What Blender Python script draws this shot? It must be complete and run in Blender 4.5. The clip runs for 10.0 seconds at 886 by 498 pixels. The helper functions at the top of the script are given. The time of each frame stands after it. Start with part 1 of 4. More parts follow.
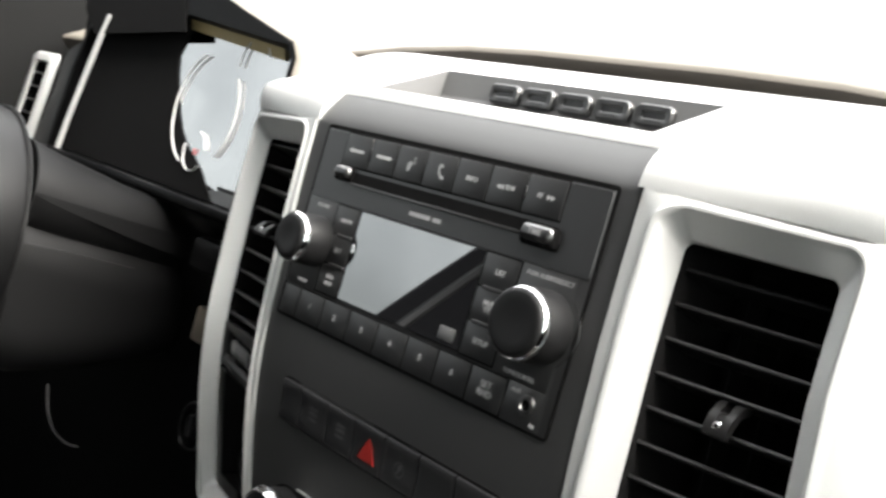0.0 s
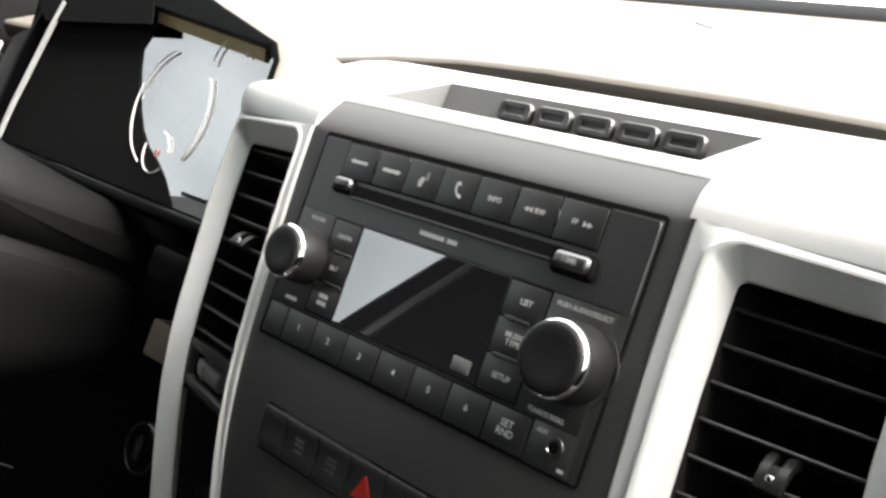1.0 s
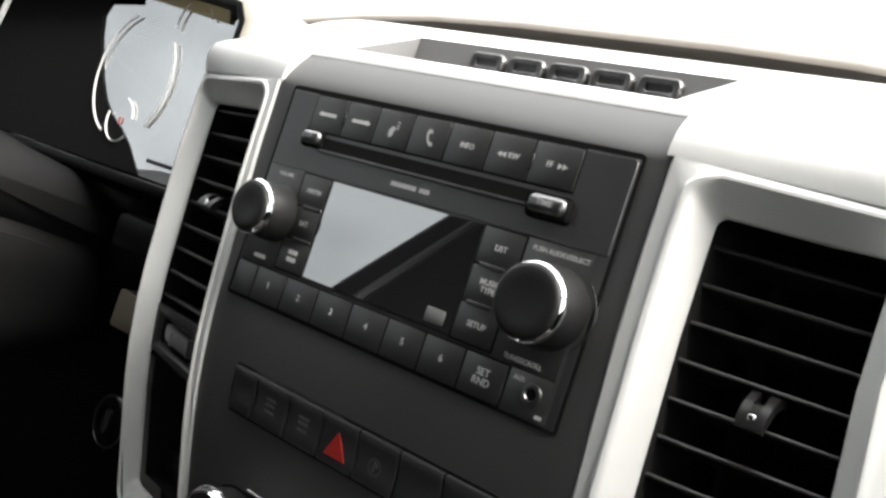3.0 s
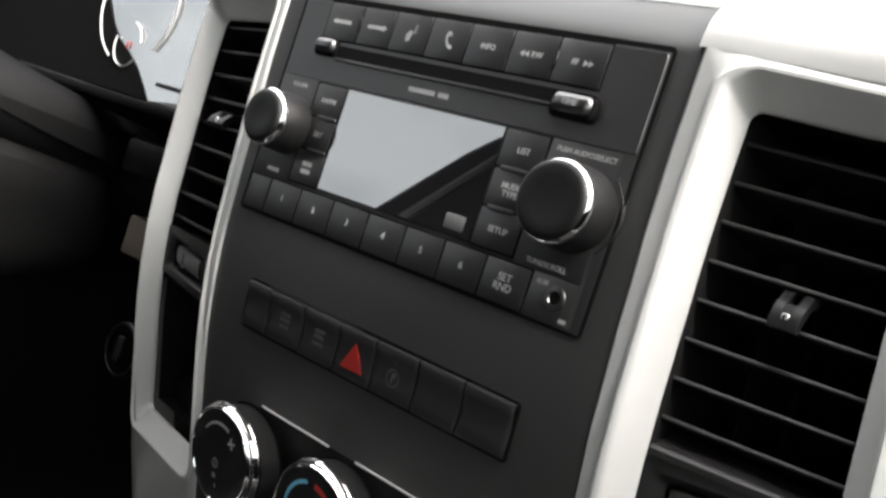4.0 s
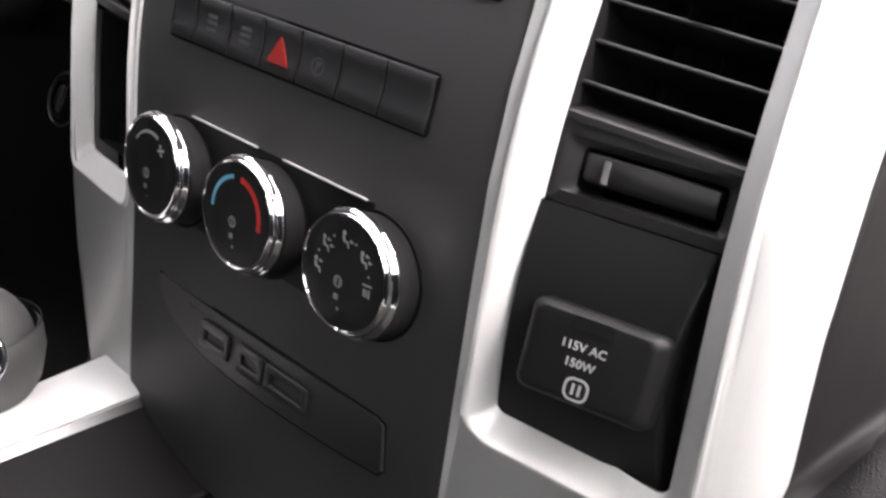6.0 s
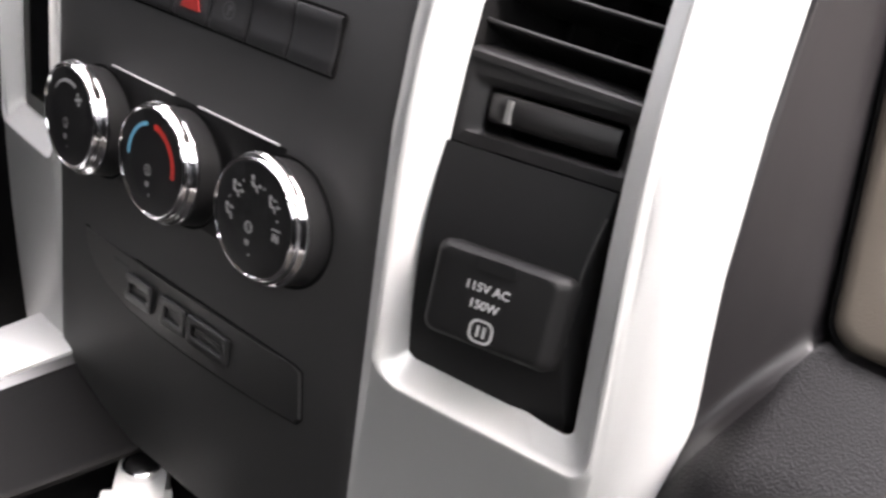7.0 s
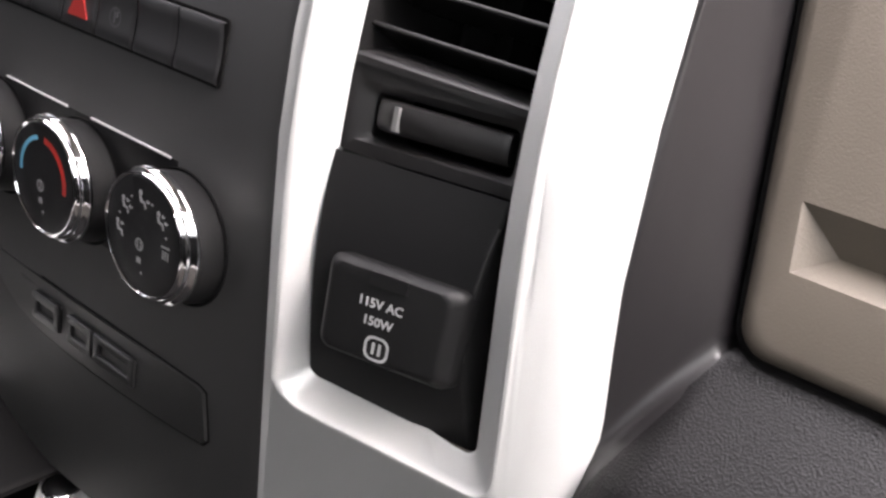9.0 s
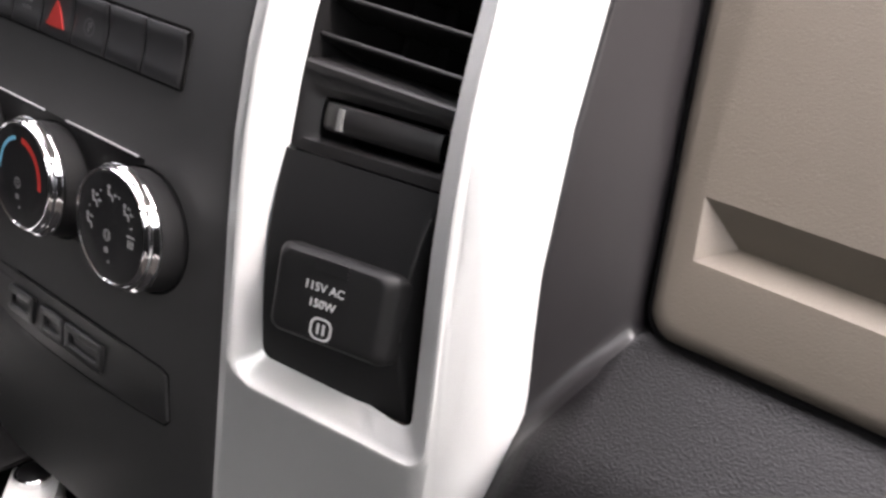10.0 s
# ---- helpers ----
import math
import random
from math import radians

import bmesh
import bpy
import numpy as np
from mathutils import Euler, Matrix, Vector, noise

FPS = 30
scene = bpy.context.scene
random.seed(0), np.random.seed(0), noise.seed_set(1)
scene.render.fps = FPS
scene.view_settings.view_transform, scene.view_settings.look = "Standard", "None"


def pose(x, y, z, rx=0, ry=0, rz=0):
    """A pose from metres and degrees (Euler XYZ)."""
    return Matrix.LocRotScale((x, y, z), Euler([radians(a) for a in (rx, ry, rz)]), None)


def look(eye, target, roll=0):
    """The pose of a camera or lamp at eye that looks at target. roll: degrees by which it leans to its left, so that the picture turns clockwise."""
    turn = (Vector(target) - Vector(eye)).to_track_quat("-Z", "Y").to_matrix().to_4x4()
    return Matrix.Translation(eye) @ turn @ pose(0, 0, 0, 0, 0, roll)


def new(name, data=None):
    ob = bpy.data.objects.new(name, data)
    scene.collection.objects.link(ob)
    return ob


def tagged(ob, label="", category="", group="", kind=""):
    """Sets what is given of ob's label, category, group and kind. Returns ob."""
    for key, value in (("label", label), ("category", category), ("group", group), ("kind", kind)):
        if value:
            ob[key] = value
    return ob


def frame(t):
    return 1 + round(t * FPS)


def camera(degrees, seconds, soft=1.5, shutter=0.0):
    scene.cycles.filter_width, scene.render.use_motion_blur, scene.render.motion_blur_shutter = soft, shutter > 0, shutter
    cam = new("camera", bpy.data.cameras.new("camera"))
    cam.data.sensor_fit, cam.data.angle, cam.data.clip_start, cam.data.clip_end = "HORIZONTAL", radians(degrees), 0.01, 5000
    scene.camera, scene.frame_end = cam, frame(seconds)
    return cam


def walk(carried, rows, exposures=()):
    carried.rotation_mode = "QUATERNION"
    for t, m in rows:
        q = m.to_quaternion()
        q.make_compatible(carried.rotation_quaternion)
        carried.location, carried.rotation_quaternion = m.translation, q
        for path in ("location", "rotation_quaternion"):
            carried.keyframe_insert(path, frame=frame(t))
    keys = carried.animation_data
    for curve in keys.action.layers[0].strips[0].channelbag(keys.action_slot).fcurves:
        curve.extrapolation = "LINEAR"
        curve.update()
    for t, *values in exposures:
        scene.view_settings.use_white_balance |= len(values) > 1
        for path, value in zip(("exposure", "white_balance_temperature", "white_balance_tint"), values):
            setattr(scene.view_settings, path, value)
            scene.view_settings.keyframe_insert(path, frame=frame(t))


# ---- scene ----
# The place is laid out in millimetres in the frame of the radio's face (x to the passenger, y into the dash, z up the face),
# which leans LEAN degrees from upright; PANEL sets that frame into the cab, whose floor is z = 0.
LEAN, RADIO_TOP = 20, 0.72
PANEL = pose(0, 0, RADIO_TOP, -LEAN, 0, 0)

cam = camera(49.8, 10.0, soft=2.7, shutter=0.4)


def at(eye, target, roll):
    return PANEL @ look(Vector(eye) * 0.001, Vector(target) * 0.001, roll)


PATH = [
    (0, (316.0, -300.1, -28.9), (173.6, -159.7, -35.4), 16.35),
    (0.5, (284.7, -302.2, -38.8), (155.7, -149.5, -35.2), 18.68),
    (1, (264.0, -305.5, -40.4), (133.0, -154.4, -37.9), 19.24),
    (1.5, (258.1, -300.3, -43.7), (126.0, -150.1, -39.6), 19.22),
    (2, (254.0, -299.8, -49.5), (126.8, -145.5, -43.4), 18.42),
    (2.2, (259.0, -294.6, -51.9), (131.9, -140.2, -45.9), 18.56),
    (3.3, (262.0, -292.6, -59.7), (135.8, -137.5, -59.4), 18.17),
    (3.5, (261.8, -288.0, -64.6), (135.8, -132.7, -65.7), 18.05),
    (4, (256.7, -283.2, -76.7), (130.9, -127.9, -83.2), 18.42),
    (4.5, (255.6, -276.8, -94.8), (131.3, -120.6, -107.1), 19.31),
    (5, (261.8, -266.2, -111.4), (141.2, -108.5, -135.7), 18.91),
    (5.5, (277.8, -262.7, -125.5), (161.0, -102.3, -150.4), 19.66),
    (5.7, (283.2, -259.7, -129.3), (167.6, -99.0, -157.6), 19.59),
    (6.8, (305.0, -244.3, -130.7), (192.3, -83.3, -168.0), 19.27),
    (7, (311.2, -236.9, -133.2), (200.6, -74.4, -170.3), 19.35),
    (7.5, (316.8, -212.3, -119.4), (208.5, -48.2, -156.2), 18.33),
    (8, (318.4, -207.0, -120.8), (212.1, -42.0, -159.0), 18.30),
    (8.5, (316.5, -211.0, -121.9), (208.6, -47.2, -160.8), 18.47),
    (9, (323.0, -209.9, -119.4), (215.8, -45.5, -157.7), 17.90),
    (9.5, (330.6, -214.2, -120.1), (223.9, -49.4, -158.1), 18.63),
    (10, (355.8, -224.3, -120.5), (248.5, -58.6, -152.8), 18.43),
]
walk(cam, [(t, at(eye, target, roll)) for t, eye, target, roll in PATH],
     exposures=((0, 2.75, 6700, 8), (3.5, 2.55, 6700, 9), (5.0, 3.08, 6700, 15), (5.7, 3.5, 6700, 18), (7.0, 3.74, 6700, 18), (10, 3.68, 6700, 19)))

# ---- light ----
world = bpy.data.worlds.new("sky")
scene.world = world
world.use_nodes = True
wn = world.node_tree.nodes
sky = wn.new("ShaderNodeTexSky")
sky.sky_type, sky.sun_disc = "NISHITA", False
sky.sun_elevation, sky.sun_rotation = radians(42), radians(78)
sky.air_density, sky.dust_density, sky.ozone_density = 1.0, 5.0, 1.0
grey = wn.new("ShaderNodeHueSaturation")
grey.inputs["Saturation"].default_value = 0.3
world.node_tree.links.new(sky.outputs[0], grey.inputs["Color"])
cloud = wn.new("ShaderNodeVectorMath")  # an even veil of cloud over the whole sky
cloud.operation = "ADD"
puffs = wn.new("ShaderNodeTexNoise")
puffs.inputs["Scale"].default_value, puffs.inputs["Detail"].default_value = 5.0, 6.0
cover = wn.new("ShaderNodeMapRange")
for name, value in (("From Min", 0.35), ("From Max", 0.65), ("To Min", 3.8), ("To Max", 8.2)):
    cover.inputs[name].default_value = value
world.node_tree.links.new(puffs.outputs[0], cover.inputs[0])
world.node_tree.links.new(cover.outputs[0], cloud.inputs[1])
world.node_tree.links.new(grey.outputs[0], cloud.inputs[0])
world.node_tree.links.new(cloud.outputs[0], wn["Background"].inputs[0])
wn["Background"].inputs[1].default_value = 0.15
sun_data = bpy.data.lights.new("sun", "SUN")
sun_data.energy, sun_data.angle, sun_data.color = 0.5, radians(30), (1.0, 0.98, 0.95)
sun = new("sun", sun_data)
sun.matrix_basis = look((4.2, 0.9, 3.8 + 0.6), (0, 0, 0.6))


# ---- materials ----
def material(name, colour, rough=0.5, metal=0.0, grain=0.0, size=400.0, bump=0.0, vary=0.0, spec=0.5, coat=0.0, wear=0.0):
    """A procedural surface: colour varied by a large and a small noise, and relief at real size."""
    m = bpy.data.materials.new(name)
    m.use_nodes = True
    n, k = m.node_tree.nodes, m.node_tree.links
    b = n["Principled BSDF"]
    b.inputs["Roughness"].default_value, b.inputs["Metallic"].default_value = rough, metal
    b.inputs["Specular IOR Level"].default_value, b.inputs["Coat Weight"].default_value = spec, coat
    b.inputs["Coat Roughness"].default_value = 0.12
    b.inputs["Base Color"].default_value = (*colour, 1)
    co = n.new("ShaderNodeTexCoord")
    if vary or grain:
        fine = n.new("ShaderNodeTexNoise")
        large = n.new("ShaderNodeTexNoise")
        fine.inputs["Scale"].default_value, large.inputs["Scale"].default_value = size, 18.0
        fine.inputs["Detail"].default_value, large.inputs["Detail"].default_value = 4.0, 6.0
        k.new(co.outputs["Object"], fine.inputs["Vector"])
        k.new(co.outputs["Object"], large.inputs["Vector"])
        a = n.new("ShaderNodeMath")
        a.operation = "MULTIPLY_ADD"
        k.new(fine.outputs[0], a.inputs[0])
        a.inputs[1].default_value, a.inputs[2].default_value = grain * 2, 1.0 - grain
        c = n.new("ShaderNodeMath")
        c.operation = "MULTIPLY_ADD"
        k.new(large.outputs[0], c.inputs[0])
        c.inputs[1].default_value, c.inputs[2].default_value = vary * 2, 1.0 - vary
        d = n.new("ShaderNodeMath")
        d.operation = "MULTIPLY"
        k.new(a.outputs[0], d.inputs[0])
        k.new(c.outputs[0], d.inputs[1])
        s = n.new("ShaderNodeVectorMath")
        s.operation = "SCALE"
        s.inputs[0].default_value = colour
        k.new(d.outputs[0], s.inputs["Scale"])
        k.new(s.outputs[0], b.inputs["Base Color"])
        r = n.new("ShaderNodeMath")
        r.operation = "MULTIPLY_ADD"
        k.new(large.outputs[0], r.inputs[0])
        r.inputs[1].default_value, r.inputs[2].default_value = wear, rough - wear / 2
        k.new(r.outputs[0], b.inputs["Roughness"])
    if bump:
        t = n.new("ShaderNodeTexVoronoi" if size < 1300 and bump > 0.3 else "ShaderNodeTexNoise")
        t.inputs["Scale"].default_value = size
        k.new(co.outputs["Object"], t.inputs["Vector"])
        p = n.new("ShaderNodeBump")
        p.inputs["Strength"].default_value, p.inputs["Distance"].default_value = bump, 0.0004
        k.new(t.outputs[0], p.inputs["Height"])
        k.new(p.outputs[0], b.inputs["Normal"])
    return m


SILVER = material("silver_paint", (0.48, 0.485, 0.48), 0.36, 0.25, 0.05, 2600, 0.04, 0.03, coat=0.15, wear=0.06)
CHARCOAL = material("charcoal_plastic", (0.0056, 0.0056, 0.0059), 0.60, 0, 0.10, 1800, 0.06, 0.08, wear=0.06, spec=0.95)
RADIO_GREY = material("radio_plastic", (0.0095, 0.0095, 0.0101), 0.40, 0, 0.08, 2200, 0.05, 0.08, wear=0.08, spec=1.0)
KEY_GREY = material("key_plastic", (0.0064, 0.0065, 0.0070), 0.42, 0, 0.08, 2200, 0.05, 0.06, wear=0.08, spec=0.95)
SWITCH = material("switch_plastic", (0.014, 0.014, 0.015), 0.44, 0, 0.08, 2200, 0.05, 0.06, wear=0.08, spec=0.45)
BLACK = material("black_plastic", (0.007, 0.007, 0.0075), 0.48, 0, 0.10, 1500, 0.08, 0.10, wear=0.10, spec=0.3)
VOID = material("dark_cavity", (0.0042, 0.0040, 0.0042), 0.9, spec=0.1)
VANE = material("vane_plastic", (0.0075, 0.0072, 0.0075), 0.42, 0, 0.08, 1500, 0.06, 0.08, wear=0.08)
RUBBER = material("knob_rubber", (0.0068, 0.0068, 0.0072), 0.5, 0, 0.10, 1800, 0.10, 0.08, wear=0.08, spec=0.26)
CHROME = material("chrome", (0.85, 0.85, 0.86), 0.09, 1.0, 0.02, 900, 0, 0.02, wear=0.04)
SATIN = material("satin_metal", (0.16, 0.16, 0.16), 0.34, 1.0, 0.05, 900, 0, 0.04, wear=0.06)
GLOSS = material("glossy_black", (0.0006, 0.0006, 0.0008), 0.02, spec=0.9)
GLOSS.node_tree.nodes["Principled BSDF"].inputs["IOR"].default_value = 3.1
PRINT = material("white_print", (0.38, 0.385, 0.385), 0.5, grain=0.1, vary=0.1)
PRINT_DIM = material("grey_print", (0.30, 0.30, 0.305), 0.5, grain=0.1, vary=0.1)
PRINT_MUTED = material("worn_print", (0.05, 0.05, 0.052), 0.5, grain=0.1, vary=0.1)
TRIANGLE = material("red_lens", (0.24, 0.016, 0.013), 0.35, grain=0.05, vary=0.08)
PRINT_FAINT = material("faint_print", (0.20, 0.20, 0.203), 0.5, grain=0.1, vary=0.1)
RED = material("red_print", (0.46, 0.028, 0.022), 0.4, grain=0.05, vary=0.05)
BLUE = material("blue_print", (0.14, 0.42, 0.60), 0.4, grain=0.05, vary=0.05)
TAN = material("tan_vinyl", (0.107, 0.090, 0.072), 0.6, 0, 0.08, 1500, 0.36, 0.05, wear=0.08)
# the pad's vinyl again, with the shade under its lip put into the colour
LIP_SHADE = material("shaded_vinyl", (0.050, 0.041, 0.033), 0.6, 0, 0.06, 700, 0.30, 0.05, wear=0.08)
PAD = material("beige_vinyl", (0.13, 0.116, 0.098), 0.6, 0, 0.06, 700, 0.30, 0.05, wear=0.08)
DASH = material("dark_vinyl", (0.0042, 0.0038, 0.0042), 0.42, 0, 0.25, 1250, 0.40, 0.10, wear=0.10, spec=0.2)
FLANK = material("dark_flank", (0.0115, 0.0104, 0.0112), 0.38, 0, 0.08, 1500, 0.05, 0.10, wear=0.10)
STRAW = material("pale_straw", (0.34, 0.27, 0.13), 0.6, 0, 0.06, 700, 0.1, 0.1)
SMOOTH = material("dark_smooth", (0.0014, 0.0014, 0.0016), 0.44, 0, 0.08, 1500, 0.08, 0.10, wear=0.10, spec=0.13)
LINER = material("headliner", (0.18, 0.17, 0.158), 0.9, 0, 0.08, 500, 0.2, 0.06)
CARPET = material("carpet", (0.06, 0.053, 0.046), 0.95, 0, 0.3, 600, 0.8, 0.2)
SHROUD = material("shroud_plastic", (0.0030, 0.0030, 0.0032), 0.48, 0, 0.10, 1200, 0.10, 0.10, wear=0.10, spec=0.22)
# near-black so that the unseen cab walls throw little light back
SHELL_BLACK = material("shell_black", (0.0045, 0.0045, 0.0045), 0.85, 0, 0.1, 900, 0.1, 0.1, spec=0.1)
CLOTH = material("seat_cloth", (0.0045, 0.0045, 0.005), 0.95, 0, 0.2, 700, 0.3, 0.1, spec=0.05)
KNOB_GREY = material("knob_plastic", (0.024, 0.024, 0.0245), 0.5, 0, 0.1, 1500, 0.05, 0.08, wear=0.08, spec=0.4)
FLOOR_TRIM = material("console_plastic", (0.0028, 0.0026, 0.0027), 0.6, 0, 0.1, 1500, 0.05, 0.08, wear=0.08, spec=0.08)
WHITE = material("white_plastic", (0.6, 0.6, 0.59), 0.45, 0, 0.03, 900, 0.03, 0.04)
ASPHALT = material("worn_asphalt", (0.14, 0.137, 0.13), 0.9, 0, 0.3, 60, 0.3, 0.3)
POCKET = material("grey_plastic", (0.10, 0.10, 0.10), 0.45, 0, 0.08, 1500, 0.06, 0.06, wear=0.08)
DIAL = material("dial_face", (0.03, 0.031, 0.032), 0.5, 0, 0.05, 900, 0, 0.05)


def tinted(name, colour, gloss=0.04):
    """A thin tinted pane: light passes straight through, dimmed, with a weak gloss."""
    m = bpy.data.materials.new(name)
    m.use_nodes = True
    n, k = m.node_tree.nodes, m.node_tree.links
    n.remove(n["Principled BSDF"])
    a, b, mix = n.new("ShaderNodeBsdfTransparent"), n.new("ShaderNodeBsdfGlossy"), n.new("ShaderNodeMixShader")
    a.inputs[0].default_value = (*colour, 1)
    b.inputs["Roughness"].default_value = 0.02
    mix.inputs[0].default_value = gloss
    k.new(a.outputs[0], mix.inputs[1])
    k.new(b.outputs[0], mix.inputs[2])
    k.new(mix.outputs[0], n["Material Output"].inputs[0])
    return m


# tints that balance the light from the cab's unseen sides and rear
TINTED = tinted("tinted_glass", (0.31, 0.318, 0.322))
PALE = tinted("pale_glass", (0.48, 0.495, 0.49))
CLEAR = tinted("coated_lens", (0.80, 0.81, 0.82), 0.88)


# ---- building helpers ----
def bow(z):
    """How far the face of the stack falls away into the dash towards its foot."""
    q = max(0.0, -z - 105.0)
    return 0.0016 * q * q if q < 76 else 9.24 + 0.243 * (q - 76)


def tuck(side, z):
    """How far the long edges of the face fall back: more on the driver's side, and more towards the foot."""
    return 0.0 if side > 0 else 0.03 * max(0.0, -z - 20.0)


def surf(x, z):
    """The charcoal face: bowed along its height and rounded off to both sides."""
    x0 = 93.0 - 60.0 * min(1.0, max(0.0, (-z - 100.0) / 30.0))
    u = min(1.1, max(0.0, (abs(x) - x0) / (106.0 - x0)))
    return bow(z) + tuck(x, z) * u ** 2


NOMINAL = (108.0, 116.0, 121.5, 187.0, 197.0, 217.5)


def ear_x(side, x, z):
    """Across a silver ear, from the nominal width (edge, bead, opening, opening, bead, outside) to its true width at this height."""
    k = max(0.0, -z - 50.0) / 190.0
    if side > 0:
        real = (103.6 + 11 * k, 113.5 + 7 * k, 122.5 + 6.5 * k, 180 + 15 * k, 188 + 16.5 * k, 211.0 + 13 * k)
    else:
        real = (107.5 - 9 * k, 113.8 - 10.5 * k, 120 - 12 * k, 191 - 15 * k, 200 - 17 * k, 216 - 22 * k)
    if x <= NOMINAL[0]:
        return real[0] + x - NOMINAL[0]
    for a, b, c, d in zip(NOMINAL, NOMINAL[1:], real, real[1:]):
        if x <= b:
            return c + (x - a) / (b - a) * (d - c)
    return real[-1] + x - NOMINAL[-1]


def ear_y(side, x, z):
    """The silver face beside the stack: bowed like it, and leaning away to the outside."""
    wide = max(0.0, ear_x(side, x, z) - 106.0)
    lean = 0.26 - 0.05 * min(1.0, max(0.0, -z / 240))
    return bow(z) - 1.0 + tuck(side, z) + lean * wide * wide / (wide + 8.0)


def ear_at(side, x, z, d=0.0):
    """A point of an ear at nominal x, d behind its face."""
    return (side * ear_x(side, x, z), ear_y(side, x, z) + d, z)


def thing(name, base, label, category, group="", kind="", m=PANEL, shift=(0, 0, 0)):
    ob = new(name)
    ob.empty_display_size = 0.02
    ob.matrix_basis = m @ Matrix.Translation((Vector(base) + Vector(shift)) * 0.001)
    ob["base"] = base
    return tagged(ob, label, category, group, kind)


def root_base(ob):
    while ob.parent:
        ob = ob.parent
    return Vector(ob["base"])


def part(name, bm, mat, parent, label="", drape=False, smooth=True):
    """Links a bmesh, in millimetres of the radio's frame, as one mesh under a thing or a part."""
    base = root_base(parent)
    if drape:
        for v in bm.verts:
            v.co.y += surf(v.co.x, v.co.z)
    bmesh.ops.recalc_face_normals(bm, faces=bm.faces)
    for v in bm.verts:
        v.co = (v.co - base) * 0.001
    me = bpy.data.meshes.new(name)
    bm.to_mesh(me)
    bm.free()
    me.materials.append(mat)
    if smooth:
        me.shade_smooth()
        me.set_sharp_from_angle(angle=radians(38))
    ob = new(name, me)
    ob.parent = parent
    return tagged(ob, label)


def box(x0, x1, y0, y1, z0, z1, r=0.0, seg=2, bm=None):
    bm = bm or bmesh.new()
    made = bmesh.ops.create_cube(bm, size=1)["verts"]
    for v in made:
        v.co = Vector(((x0 + x1) / 2 + v.co.x * (x1 - x0), (y0 + y1) / 2 + v.co.y * (y1 - y0), (z0 + z1) / 2 + v.co.z * (z1 - z0)))
    if r:
        es = list({e for v in made for e in v.link_edges})
        bmesh.ops.bevel(bm, geom=es, offset=r, segments=seg, affect="EDGES", profile=0.5)
    return bm


def loft(loops, closed=True, cap_first=False, cap_last=False, bm=None):
    """Skins a row of loops that have the same number of points."""
    bm = bm or bmesh.new()
    rows = [[bm.verts.new(p) for p in loop] for loop in loops]
    n = len(rows[0])
    for a, b in zip(rows, rows[1:]):
        for i in range(n if closed else n - 1):
            j = (i + 1) % n
            bm.faces.new((a[i], a[j], b[j], b[i]))
    if cap_first:
        bm.faces.new(rows[0])
    if cap_last:
        bm.faces.new(rows[-1])
    return bm


def sheet(f, us, vs, bm=None):
    """A grid of points f(u, v)."""
    return loft([[f(u, v) for u in us] for v in vs], closed=False, bm=bm)


def rounded(x0, x1, z0, z1, r, n=8, side=10):
    """Points round a rounded rectangle in x and z: always 4 * (n + side)."""
    pts = []
    for cx, cz, a0, ex, ez in ((x1 - r, z1 - r, 90, 0, -1), (x1 - r, z0 + r, 0, -1, 0), (x0 + r, z0 + r, -90, 0, 1), (x0 + r, z1 - r, 180, 1, 0)):
        for i in range(n):
            a = radians(a0 - 90 * i / (n - 1))
            pts.append((cx + r * math.cos(a), cz + r * math.sin(a)))
        length = (z1 - z0 if ez else x1 - x0) - 2 * r
        px, pz = pts[-1]
        for i in range(1, side + 1):
            pts.append((px + ex * length * i / (side + 1), pz + ez * length * i / (side + 1)))
    return pts


def lathe(profile, cx, cz, n=48, bm=None, cap=True):
    """Turns (radius, y) pairs round an axis along y."""
    loops = [[(cx + r * math.cos(2 * math.pi * i / n), y, cz + r * math.sin(2 * math.pi * i / n)) for i in range(n)] for r, y in profile]
    return loft(loops, cap_last=cap, bm=bm)


def prism(points, y0, y1, bevel=0.0, bm=None):
    """A flat shape in x and z between y0 (front) and y1, its front edge softened by bevel."""
    bm = bm or bmesh.new()
    cx = sum(p[0] for p in points) / len(points)
    cz = sum(p[1] for p in points) / len(points)

    def inset(d):
        out = []
        for x, z in points:
            l = math.hypot(x - cx, z - cz) or 1
            out.append((x - (x - cx) / l * d, z - (z - cz) / l * d))
        return out
    loops = [[(x, y1, z) for x, z in points], [(x, y0 + bevel, z) for x, z in points]]
    if bevel:
        loops.append([(x, y0, z) for x, z in inset(bevel)])
    return loft(loops, cap_first=True, cap_last=True, bm=bm)


def tube(points, radius, n=10, closed=False, bm=None):
    """A round bar along a row of points."""
    pts = [Vector(p) for p in points]
    loops = []
    for i, p in enumerate(pts):
        a = pts[i - 1] if i or closed else pts[0]
        b = pts[(i + 1) % len(pts)] if i + 1 < len(pts) or closed else pts[-1]
        d = (b - a).normalized()
        u = d.cross(Vector((0.13, 0.37, 0.92))).normalized()
        w = d.cross(u)
        loops.append([p + radius * (u * math.cos(2 * math.pi * k / n) + w * math.sin(2 * math.pi * k / n)) for k in range(n)])
    if closed:
        loops.append(loops[0])
        bm = loft(loops, bm=bm)
        bmesh.ops.remove_doubles(bm, verts=bm.verts, dist=1e-4)
        return bm
    return loft(loops, cap_first=True, cap_last=True, bm=bm)


